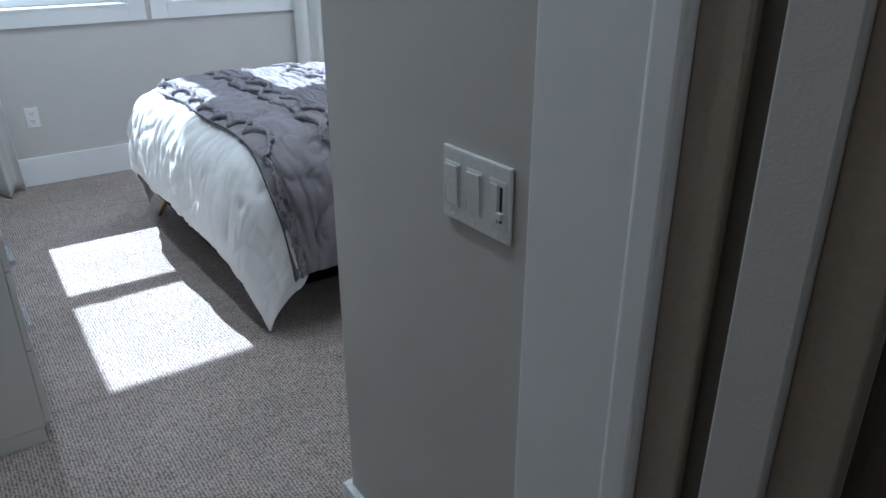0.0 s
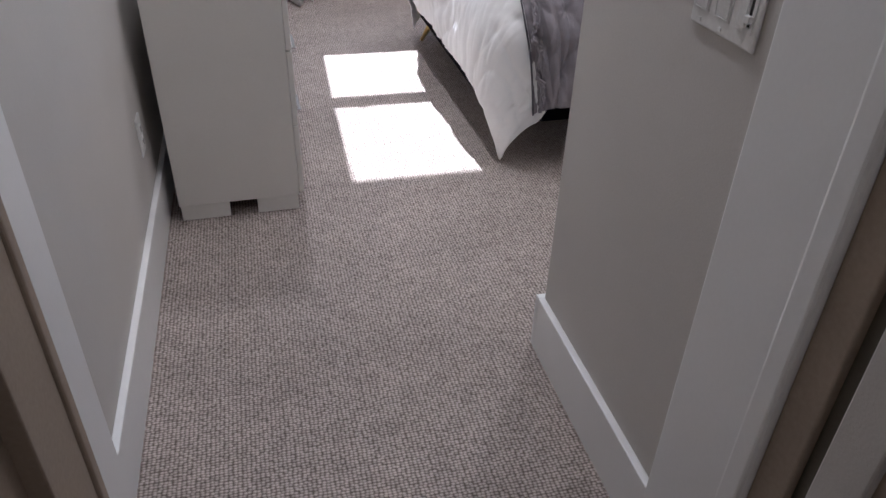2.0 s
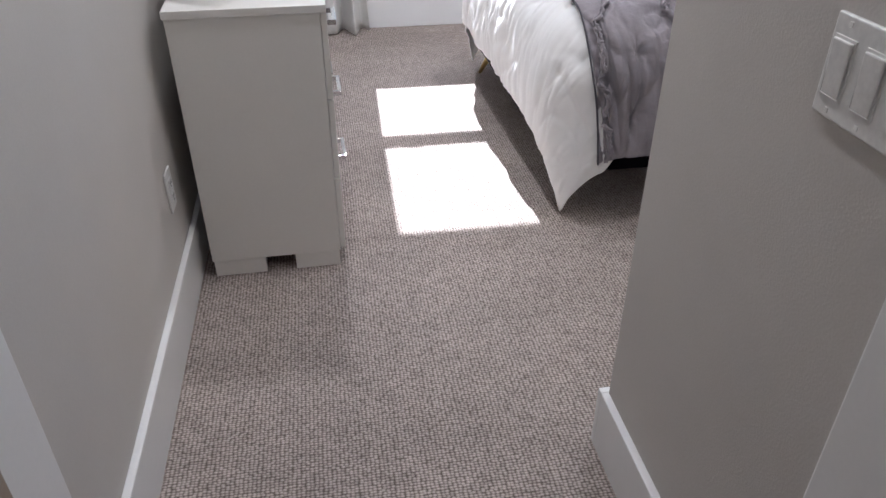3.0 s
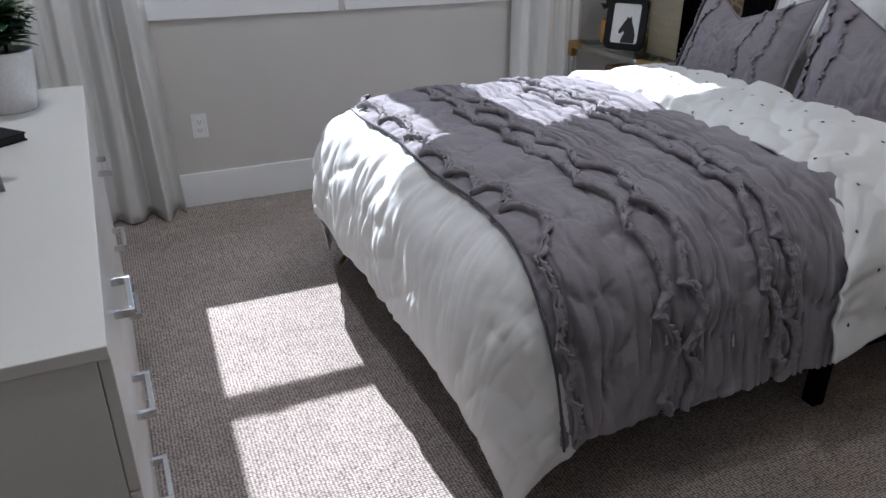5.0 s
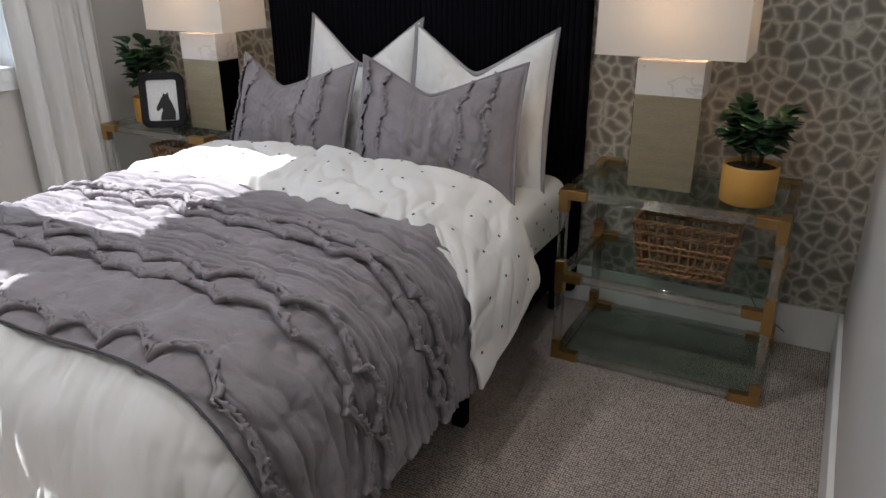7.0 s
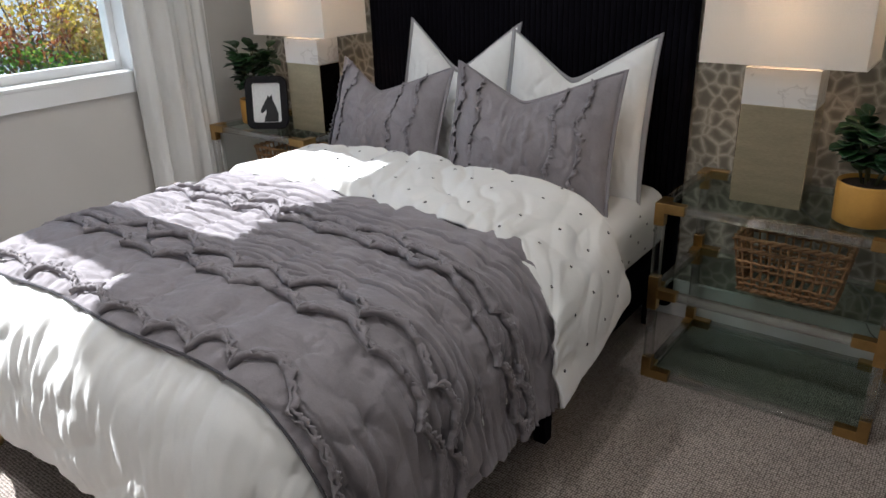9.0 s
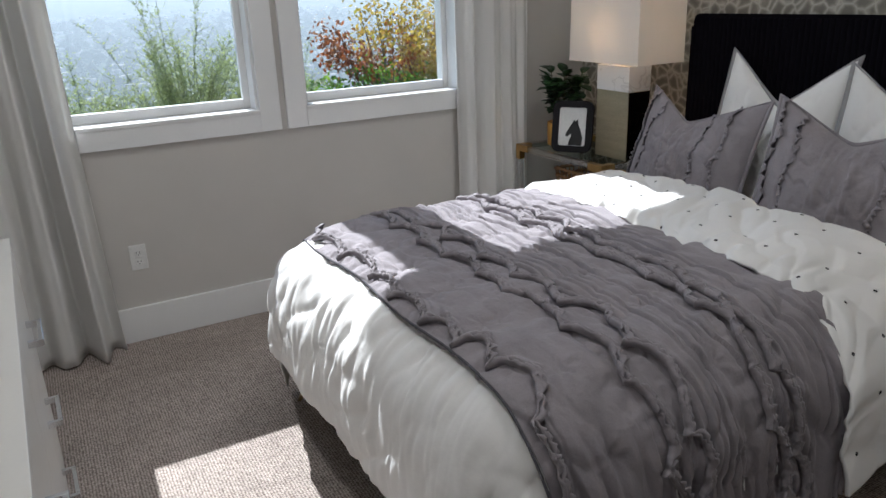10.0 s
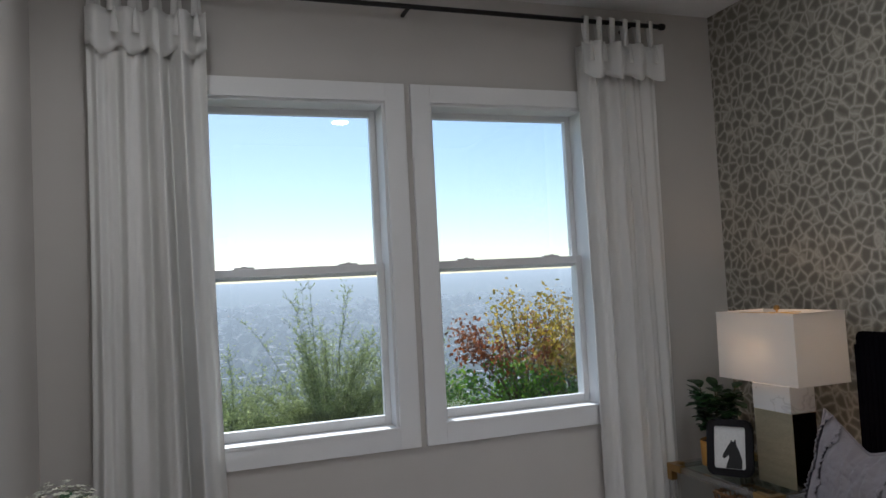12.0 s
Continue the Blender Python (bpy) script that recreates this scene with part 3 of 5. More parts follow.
QUILT_SEAMS = (
    Seam(lambda a: quilt_edge(a) + 0.008, 0.050, 0.175, 1),
    Seam(lambda a: 0.335 + 0.045 * smooth(-a, 0.6, 1.15), 0.042, 0.185, 2),
    Seam(lambda a: 0.405 + 0.05 * smooth(-a, 0.6, 1.15), 0.062, 0.185, 3),
    Seam(lambda a: 0.70 - 0.045 * smooth(-a, 0.25, 0.7) + 0.07 * smooth(-a, 0.75, 1.1), 0.038, 0.165, 4),
    Seam(lambda a: 0.765 - 0.05 * smooth(-a, 0.3, 0.65) + 0.05 * smooth(-a, 0.8, 1.1), 0.042, 0.165, 5),
)
TUCKS = random.Random(17)
TUCK_LINES = [(0.475 + 0.0262 * k + TUCKS.uniform(-0.007, 0.007), TUCKS.uniform(0.6, 1.25), TUCKS.uniform(0, 40)) for k in range(20)]
TUFTS = [(-1.0 + 0.215 * i + 0.1 * (j % 2), 0.245 + 0.35 * j) for i in range(10) for j in range(2)]


def quilt_ab(u, v):
    a = -1.135 + 2.265 * u
    e = quilt_edge(a)
    return a, e + (QB1 - 0.04 * smooth(-a, 0.6, 1.2) - e) * v


def quilt_at(u, v):
    return drape(*quilt_ab(u, v), 0.03)


def quilt_swell(u, v, p):
    a, b = quilt_ab(u, v)
    s = 0.010 * fuzz(a * 2.6, b * 3, 21) + 0.002 * fuzz(a * 14, b * 16, 4)
    near = 1.0
    for k, seam in enumerate(QUILT_SEAMS):
        c = seam.at(a)
        d = b - c
        s -= 0.009 * math.exp(-((d - 0.004) / 0.012) ** 2)
        # stitched echo of the scallops
        s -= 0.0035 * math.exp(-((d - 0.032) / 0.0035) ** 2)
        # gathers that run into the seam
        g = math.exp(-((d + 0.022) / 0.022) ** 2)
        s -= 0.006 * g * crease(a * 34, b * 4, k + 0.5)
        near = min(near, abs(d) / 0.03)
    # long pin tucks, broken and wandering, between and beyond the seams
    sway = 0.012 * fuzz(a * 2.3, b * 1.2, 8) + 0.35 * (QUILT_SEAMS[2].at(a * 0.6) - 0.44)
    for c, high, ph in TUCK_LINES:
        d = b - c - sway - 0.006 * noise.noise(Vector((a * 6, ph, 0.0)))
        if -0.014 < d < 0.024:
            live = smooth(noise.noise(Vector((a * 3.2, ph, 2.0))), -0.12, 0.12)
            s += live * high * min(1.0, 0.35 + near) * (0.0085 * (1 - d / 0.024) - 0.001 if d > 0 else 0.0075 * max(0.0, 1 + d / 0.003) - 0.010 * math.exp(-((d + 0.005) / 0.0035) ** 2))
    for ta, tb in TUFTS:
        dd = math.hypot(a - ta, b - tb)
        if dd < 0.09:
            ray = 0.5 + 0.5 * math.cos(7 * math.atan2(b - tb, a - ta) + ta * 9)
            s -= 0.014 * math.exp(-dd / 0.018) + 0.007 * ray * math.exp(-(dd / 0.045) ** 2)
    # puffs and slack wrinkles
    s -= 0.010 * crease(a * 7 + 3 * b, b * 8 - 2 * a, 12, 1.3) + 0.004 * crease(a * 5, b * 19 + 2 * fuzz(a * 2, b, 3), 3)
    side = smooth(-a, 0.62, 0.95)
    side *= 1 - 0.75 * smooth(-a, 0.98, 1.12)
    s += side * (0.014 * noise.noise(Vector((a * 1.2, b * 13, 40))) - 0.016 * crease(a * 1.4, b * 18 + 2 * a, 44, 1.2))
    return s


quilt = thing("quilt", 1.8, YB, 0.7, "washed grey cotton quilt with scalloped ruffle seams over the duvet", "quilt")
quilt.location = (0, 0, 0)
cloth("cover", quilt_at, 320, 430, quilt_swell, GREY_CLOTH, quilt, thick=0.016)


def ruffle(name, pts, ups, parent, high, rnd, material=GREY_DARK, wave=0.008):
    """A gathered, frayed strip of cloth standing along a seam."""
    rows = [[], [], [], []]
    ph = rnd.uniform(0, 6)
    for i, (p, n) in enumerate(zip(pts, ups)):
        d = (pts[min(i + 1, len(pts) - 1)] - pts[max(i - 1, 0)]).normalized()
        side = d.cross(n).normalized()
        w = wave * (2.1 * noise.noise(Vector((i * 0.085, ph, 3.0))) + 1.3 * noise.noise(Vector((i * 0.21, ph, 7.0))) + 0.4 * noise.noise(Vector((i * 0.6, ph, 9.0))))
        tip = high * (0.75 + 0.7 * noise.noise(Vector((i * 0.14, ph, 1.0))) + 0.10 * rnd.random())
        rows[0].append(p - n * 0.005)
        rows[1].append(p + n * (0.003 + tip * 0.55) + side * (0.15 * high + 0.3 * w))
        rows[2].append(p + n * (0.004 + tip * 0.85) + side * (0.50 * high + 0.8 * w))
        rows[3].append(p + n * (0.003 + tip * 0.72) + side * (1.00 * high + 1.3 * w))
    bm = sheet(rows, thick=0.0014)
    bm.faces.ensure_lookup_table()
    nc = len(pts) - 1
    # dark frayed rim; the base faces are dark too, as painted crevice shade
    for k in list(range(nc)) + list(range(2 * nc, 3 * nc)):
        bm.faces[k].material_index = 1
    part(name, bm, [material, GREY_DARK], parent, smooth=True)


def seam_points(fb, lift, a0, a1, n):
    pts, ups = [], []
    for i in range(n + 1):
        a = a0 + (a1 - a0) * i / n
        b = fb(a)
        p = drape(a, b, lift)
        du = drape(a + 0.01, b, lift) - drape(a - 0.01, b, lift)
        db = drape(a, b + 0.01, lift) - drape(a, b - 0.01, lift)
        nn = db.cross(du)
        nn = -nn if nn.z < 0 or (abs(nn.z) < 0.2 * nn.length and nn.y * a < 0) else nn
        pts.append(p)
        ups.append(nn.normalized())
    return pts, ups


rr = random.Random(5)
ps, us = seam_points(lambda a: quilt_edge(a) - 0.004, 0.024, -1.13, 1.12, 900)
part("hem", tube(ps, 0.0034, 6), GREY_DARK, quilt, "dark corded hem", True)
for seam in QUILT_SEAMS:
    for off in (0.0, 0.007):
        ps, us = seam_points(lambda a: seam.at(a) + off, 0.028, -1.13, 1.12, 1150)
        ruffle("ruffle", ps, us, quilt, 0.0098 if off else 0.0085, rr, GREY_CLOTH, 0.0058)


# turned-down end of the duvet with small embroidered flowers
def fold_ab(u, v):
    a = -1.09 + 2.17 * u
    south = smooth(-a, 0.45, 1.05)
    b0 = 0.99 - 0.11 * south + 0.02 * math.sin(5 * a)
    b1 = 1.50 - 0.11 * south + 0.015 * math.sin(7 * a + 1)
    hem = 1 - 0.095 * v * smooth(-a, 0.6, 1.0)
    return a * hem, b0 + (b1 - b0) * v


def fold_at(u, v):
    a, b = fold_ab(u, v)
    p = drape(a, b, 0.035 + 0.02 * smooth(-a, 0.5, 0.9), w=0.80, r=0.36, flare=0.30)
    end = min(v, 1 - v)
    p.z += 0.03 * (1 - (1 - min(1, end / 0.14)) ** 2) * smooth(1.1 - abs(a), 0, 0.4) - 0.07 * smooth(v, 0.8, 1.0) ** 2 * smooth(1.0 - abs(a), 0, 0.3)
    return p


def fold_swell(u, v, p):
    a, b = fold_ab(u, v)
    s = 0.010 * fuzz(a * 2.0, b * 2.2, 31)
    sway = 0.4 * fuzz(a * 2, b * 2, 12)
    s -= 0.018 * crease(a * 4.5 - 3 * b + sway, b * 2.2 + a, 15, 1.3) + 0.009 * crease(a * 9 - 5 * b + 2 * sway, b * 3 + 2 * a, 18)
    s -= 0.012 * (1 - smooth(v, 0.0, 0.5)) * crease(a * 11 + sway, b * 4, 25, 1.2)
    side = smooth(-a, 0.6, 0.95)
    s += side * 0.012 * noise.noise(Vector((a * 1.5, b * 7, 50)))
    return s * (1 - 0.45 * side)


fold, fold_pts = cloth("turned_end", fold_at, 340, 180, fold_swell, WHITE_CLOTH, duvet, "white cotton with black flower dots", 0.012)


def flower_mesh():
    bm = bmesh.new()
    for k in range(8):
        t = k * math.pi / 4
        box(0.0018, 0.0075, -0.0012, 0.0012, 0, 0.0015, bm=bm)
        bmesh.ops.rotate(bm, verts=bm.verts[-8:], cent=(0, 0, 0), matrix=Matrix.Rotation(t, 3, "Z"))
    me = bpy.data.meshes.new("flower")
    bm.to_mesh(me)
    bm.free()
    me.materials.append(DOT)
    return me


FLOWER = flower_mesh()


def flowers(grid, iu, jv, parent):
    for n, i in enumerate(iu):
        for j in jv[n % 2::2]:
            p = grid[i][j]
            du, dv = grid[i + 1][j] - grid[i - 1][j], grid[i][j + 1] - grid[i][j - 1]
            nn = dv.cross(du).normalized()
            f = new("flower", FLOWER)
            f.parent = parent
            f.matrix_local = Matrix.Translation(p + nn * 0.001) @ Matrix.Scale(0.66, 4) @ nn.to_track_quat("Z", "Y").to_matrix().to_4x4()


flowers(fold_pts, list(range(12, 332, 18)), list(range(14, 172, 22)), fold)
for i in range(6):
    for j in range(2):
        f = new("flower", FLOWER)
        f.parent = mattress
        f.matrix_local = pose(2.93 + 0.075 * i, 0.2135, 0.41 + 0.10 * j + 0.05 * (i % 2), 90, 0, 0) @ Matrix.Scale(0.7, 4)



# ---- pillows ----
def pillow(name, w, h, t, m, material, label, group, chop=0.16, piping=None, seams=(), seed=1, dip=0.0, rim_wide=0.011):
    """A cushion chopped at the top: two pointed ears and a creased notch between them."""
    rnd = random.Random(seed)
    ob = thing(name, 0, 0, 0, label, "pillow", group)
    ob.matrix_world = m
    n = 96

    def at(u, v, side):
        up = (v + 1) / 2
        x = w / 2 * u * (1 - 0.07 * (1 - v * v)) - 0.02 * w * u * up ** 3
        z = h / 2 * v * (1 - 0.05 * (1 - u * u))
        q = (u - dip) / (1 - dip) if u > dip else (dip - u) / (1 + dip)
        notch = max(0.0, 1 - math.sqrt(q * q + 0.004)) ** 1.12
        z -= chop * h * notch * up ** 1.5
        full = (max(0, 1 - u * u) ** 0.6) * (max(0, 1 - v * v) ** 0.5)
        dent = 1 - 0.45 * notch ** 1.5 * up ** 2
        y = side * t / 2 * full * dent + 0.005 * fuzz(u * 2 + seed, v * 2, side) * full
        # folds that run down from the notch and across the ears
        fan = math.atan2(u - dip, 1.5 - v)
        y -= side * full * (0.016 * up * crease(fan * 3.5, v * 0.5, seed, 1.2) + 0.008 * crease(u * 6 + seed + 1.2 * v, v * 3, seed + 3, 1.2))
        if seams:
            for k in range(-4, 5):
                d = u - (0.02 + 0.066 * k * (1 - 0.25 * up) + dip * up) - 0.014 * math.sin(5 * v + 2 * k + seed)
                if -0.012 < d < 0.06:
                    live = smooth(noise.noise(Vector((v * 1.7, k * 3.3, seed))), -0.35, 0.05)
                    y += side * 0.017 * live * full * (1 - d / 0.06 if d > 0 else 1 + d / 0.012)
            for k, u0 in enumerate(seams):
                d = u - seam_u(u0, v, k)
                y -= side * full * (0.012 * math.exp(-(d / 0.022) ** 2) + 0.003 * math.exp(-((abs(d) - 0.07) / 0.012) ** 2))
        return Vector((x, -y, z))

    def seam_u(u0, v, k):
        f = (v * 1.15 + 0.21 * (k % 2) + 0.13 * seed) % 1.0
        return u0 + 0.10 * (math.sin(math.pi * f) ** 0.7) * (1 if u0 > 0 else -1) - 0.05

    bm = bmesh.new()
    for side in (1, -1):
        grid = [[at(-1 + 2 * i / n, -1 + 2 * j / n, side) for j in range(n + 1)] for i in range(n + 1)]
        if side > 0:
            grid = grid[::-1]
        sheet(grid, bm)
    bmesh.ops.remove_doubles(bm, verts=bm.verts, dist=0.0004)
    bmesh.ops.recalc_face_normals(bm, faces=bm.faces)
    part("cushion", bm, material, ob, smooth=True)
    if piping:
        rim = [at(-1 + 2 * i / 40, -1, 1) for i in range(41)] + [at(1, -1 + 2 * i / 40, 1) for i in range(1, 41)]
        rim += [at(1 - 2 * i / 40, 1, 1) for i in range(1, 41)] + [at(-1, 1 - 2 * i / 40, 1) for i in range(1, 40)]
        mid = Vector((0, 0, 0))
        rows = [[p - (p - mid).normalized() * 0.004 for p in rim + rim[:1]], [p + (p - mid).normalized() * rim_wide for p in rim + rim[:1]]]
        part("piping", sheet(rows, thick=0.006), piping, ob, smooth=True)
    for k, u0 in enumerate(seams):
        pts, ups = [], []
        for i in range(301):
            v = -0.97 + 1.94 * i / 300
            u = seam_u(u0, v, k)
            p = at(u, v, 1)
            q = at(u + 0.01, v, 1) - at(u - 0.01, v, 1)
            r2 = at(u, v + 0.01, 1) - at(u, v - 0.01, 1)
            nn = q.cross(r2).normalized()
            pts.append(p)
            ups.append(nn if nn.y < 0 else -nn)
        ruffle("ruffle", pts, ups, ob, 0.015, rnd, GREY_CLOTH, 0.006)
    return ob


def lean(x, y, z, tilt, turn):
    """Upright cushion facing the foot of the bed, leaning back by tilt degrees."""
    return pose(x, y, z, 0, 0, -90 + turn) @ pose(0, 0, 0, -tilt, 0, 0)


SHAM = "grey quilted cotton sham with wavy ruffle seams"
pillow("grey_pillow", 0.67, 0.53, 0.24, lean(2.90, 0.615, 0.81, 17, 5), GREY_CLOTH, SHAM, "grey shams", 0.25, GREY_CLOTH, (-0.78, -0.50, 0.36, 0.64), 3, -0.10)
pillow("grey_pillow", 0.64, 0.48, 0.23, lean(2.95, 1.335, 0.80, 20, -4), GREY_CLOTH, SHAM, "grey shams", 0.27, GREY_CLOTH, (-0.80, -0.55, 0.30, 0.62), 7, -0.18)
pillow("white_pillow", 0.60, 0.60, 0.20, lean(3.14, 0.56, 0.865, 14, 3), WHITE_CLOTH, "large white cotton sham with grey edge", "white shams", 0.30, PIPING, (), 11, -0.06, 0.018)
pillow("white_pillow", 0.58, 0.61, 0.20, lean(3.17, 1.135, 0.878, 14, -3), WHITE_CLOTH, "large white cotton sham with grey edge", "white shams", 0.33, PIPING, (), 13, 0.02, 0.018)


# ---- unseen recessed lights added as room fill; glints in the window glass suggest them ----
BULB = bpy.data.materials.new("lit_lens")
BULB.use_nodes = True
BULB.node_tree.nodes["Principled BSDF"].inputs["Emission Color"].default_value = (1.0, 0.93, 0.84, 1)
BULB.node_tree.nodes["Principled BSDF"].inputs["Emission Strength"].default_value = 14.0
for lx, ly, pw in CEILING_FILL:
    ob = thing("ceiling_light", lx, ly, ZC, "round recessed ceiling light with white rim, added as unseen fill", "ceiling light", "recessed ceiling lights")
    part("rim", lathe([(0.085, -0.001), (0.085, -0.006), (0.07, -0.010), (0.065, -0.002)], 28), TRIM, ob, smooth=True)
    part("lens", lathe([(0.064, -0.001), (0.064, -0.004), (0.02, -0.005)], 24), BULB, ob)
    lamp = new("fill_downlight", bpy.data.lights.new("fill_downlight", "AREA"))
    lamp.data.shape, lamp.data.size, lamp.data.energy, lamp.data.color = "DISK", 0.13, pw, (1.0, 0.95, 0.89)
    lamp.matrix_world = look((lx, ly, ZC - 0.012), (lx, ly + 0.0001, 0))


# ---- switch plate and outlets ----
def switch_plate():
    x = HALL_E
    y0, y1, z0, z1 = -1.380, -1.223, 0.981, 1.093
    ob = structure("switch_plate", box(x - 0.007, x, y0, y1, z0, z1, 0.003, 3), PLASTIC, "white three-gang switch plate with dimmer", "light switch")
    w = (y1 - y0) / 3
    for k in range(3):
        c = y1 - w * (k + 0.5)
        part("surround", box(x - 0.0085, x - 0.0065, c - 0.018, c + 0.018, z0 + 0.022, z1 - 0.022, 0.0008), PLASTIC, ob)
        if k < 2:
            bm = box(x - 0.013, x - 0.008, c - 0.0155, c + 0.0155, z0 + 0.025, z1 - 0.025, 0.002)
            for v in bm.verts:
                if v.co.x < x - 0.0105:
                    v.co.x += 0.0035 * (z1 - 0.025 - v.co.z) / (z1 - z0 - 0.05)
            part("rocker", bm, PLASTIC, ob)
        else:
            part("rocker", box(x - 0.011, x - 0.008, c - 0.002, c + 0.0155, z0 + 0.028, z1 - 0.028, 0.001), PLASTIC, ob)
            part("slot", box(x - 0.0092, x - 0.0082, c - 0.011, c - 0.006, z0 + 0.03, z1 - 0.03), SLOT, ob)
            part("slider", box(x - 0.015, x - 0.008, c - 0.015, c - 0.003, z0 + 0.036, z0 + 0.046, 0.001), PLASTIC, ob)
        for z in (z0 + 0.009, z1 - 0.009):
            part("screw", box(x - 0.0078, x - 0.0066, c - 0.003, c + 0.003, z - 0.003, z + 0.003, 0.0008), PLASTIC, ob)


switch_plate()


def outlet(m):
    ob = part("power_outlet", box(-0.035, 0.035, -0.006, 0, -0.057, 0.057, 0.0025, 3), PLASTIC)
    tagged(ob, "white duplex power outlet on the painted wall", "power outlet", "power outlets")
    ob.matrix_world = m
    for z in (-0.02, 0.02):
        part("socket", box(-0.0165, 0.0165, -0.0085, -0.005, z - 0.014, z + 0.014, 0.004, 3), PLASTIC, ob)
        for sx in (-0.0065, 0.0065):
            part("slot", box(sx - 0.0013, sx + 0.0013, -0.0092, -0.0082, z - 0.002, z + 0.007), SLOT, ob)
        part("ground_hole", box(-0.002, 0.002, -0.0092, -0.0082, z - 0.010, z - 0.006), SLOT, ob)
    part("screw", box(-0.002, 0.002, -0.0075, -0.0055, -0.002, 0.002), PLASTIC, ob)


outlet(pose(0.941, YN, 0.39))
outlet(pose(XW, -0.10, 0.36, 0, 0, 90))


# ---- dresser ----
DX0, DX1, DL, DH = 0.157, 0.545, 1.68, 0.808
dresser = thing("dresser", 0.35, 0.9, 0, "white lacquered six-drawer dresser with chrome handles", "dresser")
dresser.matrix_world = pose(0.5625, 0, 0, 0, 0, 1.2) @ pose(-0.5625, 0, 0)
part("body", box(DX0, DX1, 0.002, DL - 0.002, 0.055, DH - 0.022, 0.0015), DRESSER, dresser)
part("top", box(DX0 - 0.004, DX1 + 0.0175, -0.004, DL + 0.004, DH - 0.0215, DH, 0.002), DRESSER, dresser)
for y0, y1 in ((0.004, 0.03), (DL - 0.03, DL - 0.004)):
    for x0, x1 in ((DX0 + 0.004, 0.315), (0.405, DX1 - 0.004)):
        part("foot", box(x0, x1, y0, y1, 0, 0.0545, 0.002), DRESSER, dresser)
part("plinth", box(DX1 - 0.03, DX1 - 0.006, 0.031, DL - 0.031, 0, 0.0545, 0.002), DRESSER, dresser)
for c in range(2):
    for r in range(3):
        y0, y1 = 0.006 + c * (DL / 2 - 0.003), DL / 2 - 0.003 + c * (DL / 2 - 0.003)
        z0 = 0.062 + r * 0.2435
        d = part("drawer", box(DX1 + 0.001, DX1 + 0.018, y0, y1, z0, z0 + 0.2395, 0.002), DRESSER, dresser)
        cy, cz, xf = (y0 + y1) / 2, 0.206 + r * 0.229, DX1 + 0.018
        bm = box(xf, xf + 0.036, cy - 0.075, cy - 0.063, cz - 0.008, cz + 0.008, 0.001)
        box(xf, xf + 0.036, cy + 0.063, cy + 0.075, cz - 0.008, cz + 0.008, 0.001, bm=bm)
        box(xf + 0.025, xf + 0.036, cy - 0.0632, cy + 0.0632, cz - 0.008, cz + 0.008, 0.001, bm=bm)
        part("handle", bm, CHROME, d, "square chrome bar handle")

# things on the dresser
TOPZ = DH + 0.0005


def slab(name, w, hgt, t, taper, bend, material, side_material, m, label):
    """A standing block whose sides curve in towards the top."""
    ob = thing(name, 0, 0, 0, label, "bookend", "")
    ob.matrix_world = m
    bm = bmesh.new()
    rows = []
    for i in range(13):
        h = i / 12
        l = -w / 2 + taper * w * 0.3 * h
        r = w / 2 - taper * w * (h ** bend)
        rows.append([bm.verts.new(p) for p in ((l, -t / 2, h * hgt + 0.02 * 0), (r, -t / 2, h * hgt), (r, t / 2, h * hgt), (l, t / 2, h * hgt))])
    for a, b in zip(rows, rows[1:]):
        for k in range(4):
            f = bm.faces.new((a[k], a[(k + 1) % 4], b[(k + 1) % 4], b[k]))
            f.material_index = 1 if k in (1, 3) else 0
    bm.faces.new(rows[0][::-1])
    bm.faces.new(rows[-1]).material_index = 1
    bmesh.ops.bevel(bm, geom=[e for e in bm.edges if e.calc_face_angle(0) > 1.0], offset=0.0015, segments=1, affect="EDGES")
    part("block", bm, [material, side_material], ob)
    return ob


slab("stone_block", 0.31, 0.335, 0.07, 0.17, 0.75, STONE_DARK, STONE_SIDE, pose(0.262, 0.285, TOPZ, 0, 0, -31), "dark petrified stone block with curved sides")
slab("marble_block", 0.28, 0.262, 0.06, 0.10, 1.4, STONE_PALE, STONE_PALE, pose(0.243, 0.70, TOPZ, 0, 0, 12), "pale figured marble block standing on the dresser")
book = thing("book", 0.265, 1.075, TOPZ, "flat black covered book", "book")
part("cover", box(-0.11, 0.11, -0.085, 0.085, 0, 0.004, 0.001), BLACK_BEAD, book)
part("pages", box(-0.106, 0.106, -0.082, 0.08, 0.004, 0.017), BLACK_METAL, book)
part("cover", box(-0.11, 0.11, -0.085, 0.085, 0.017, 0.021, 0.001), BLACK_BEAD, book)
part("spine", box(-0.112, -0.108, -0.085, 0.085, 0.001, 0.020, 0.001), BLACK_BEAD, book)
book.rotation_euler = (0, 0, radians(40))


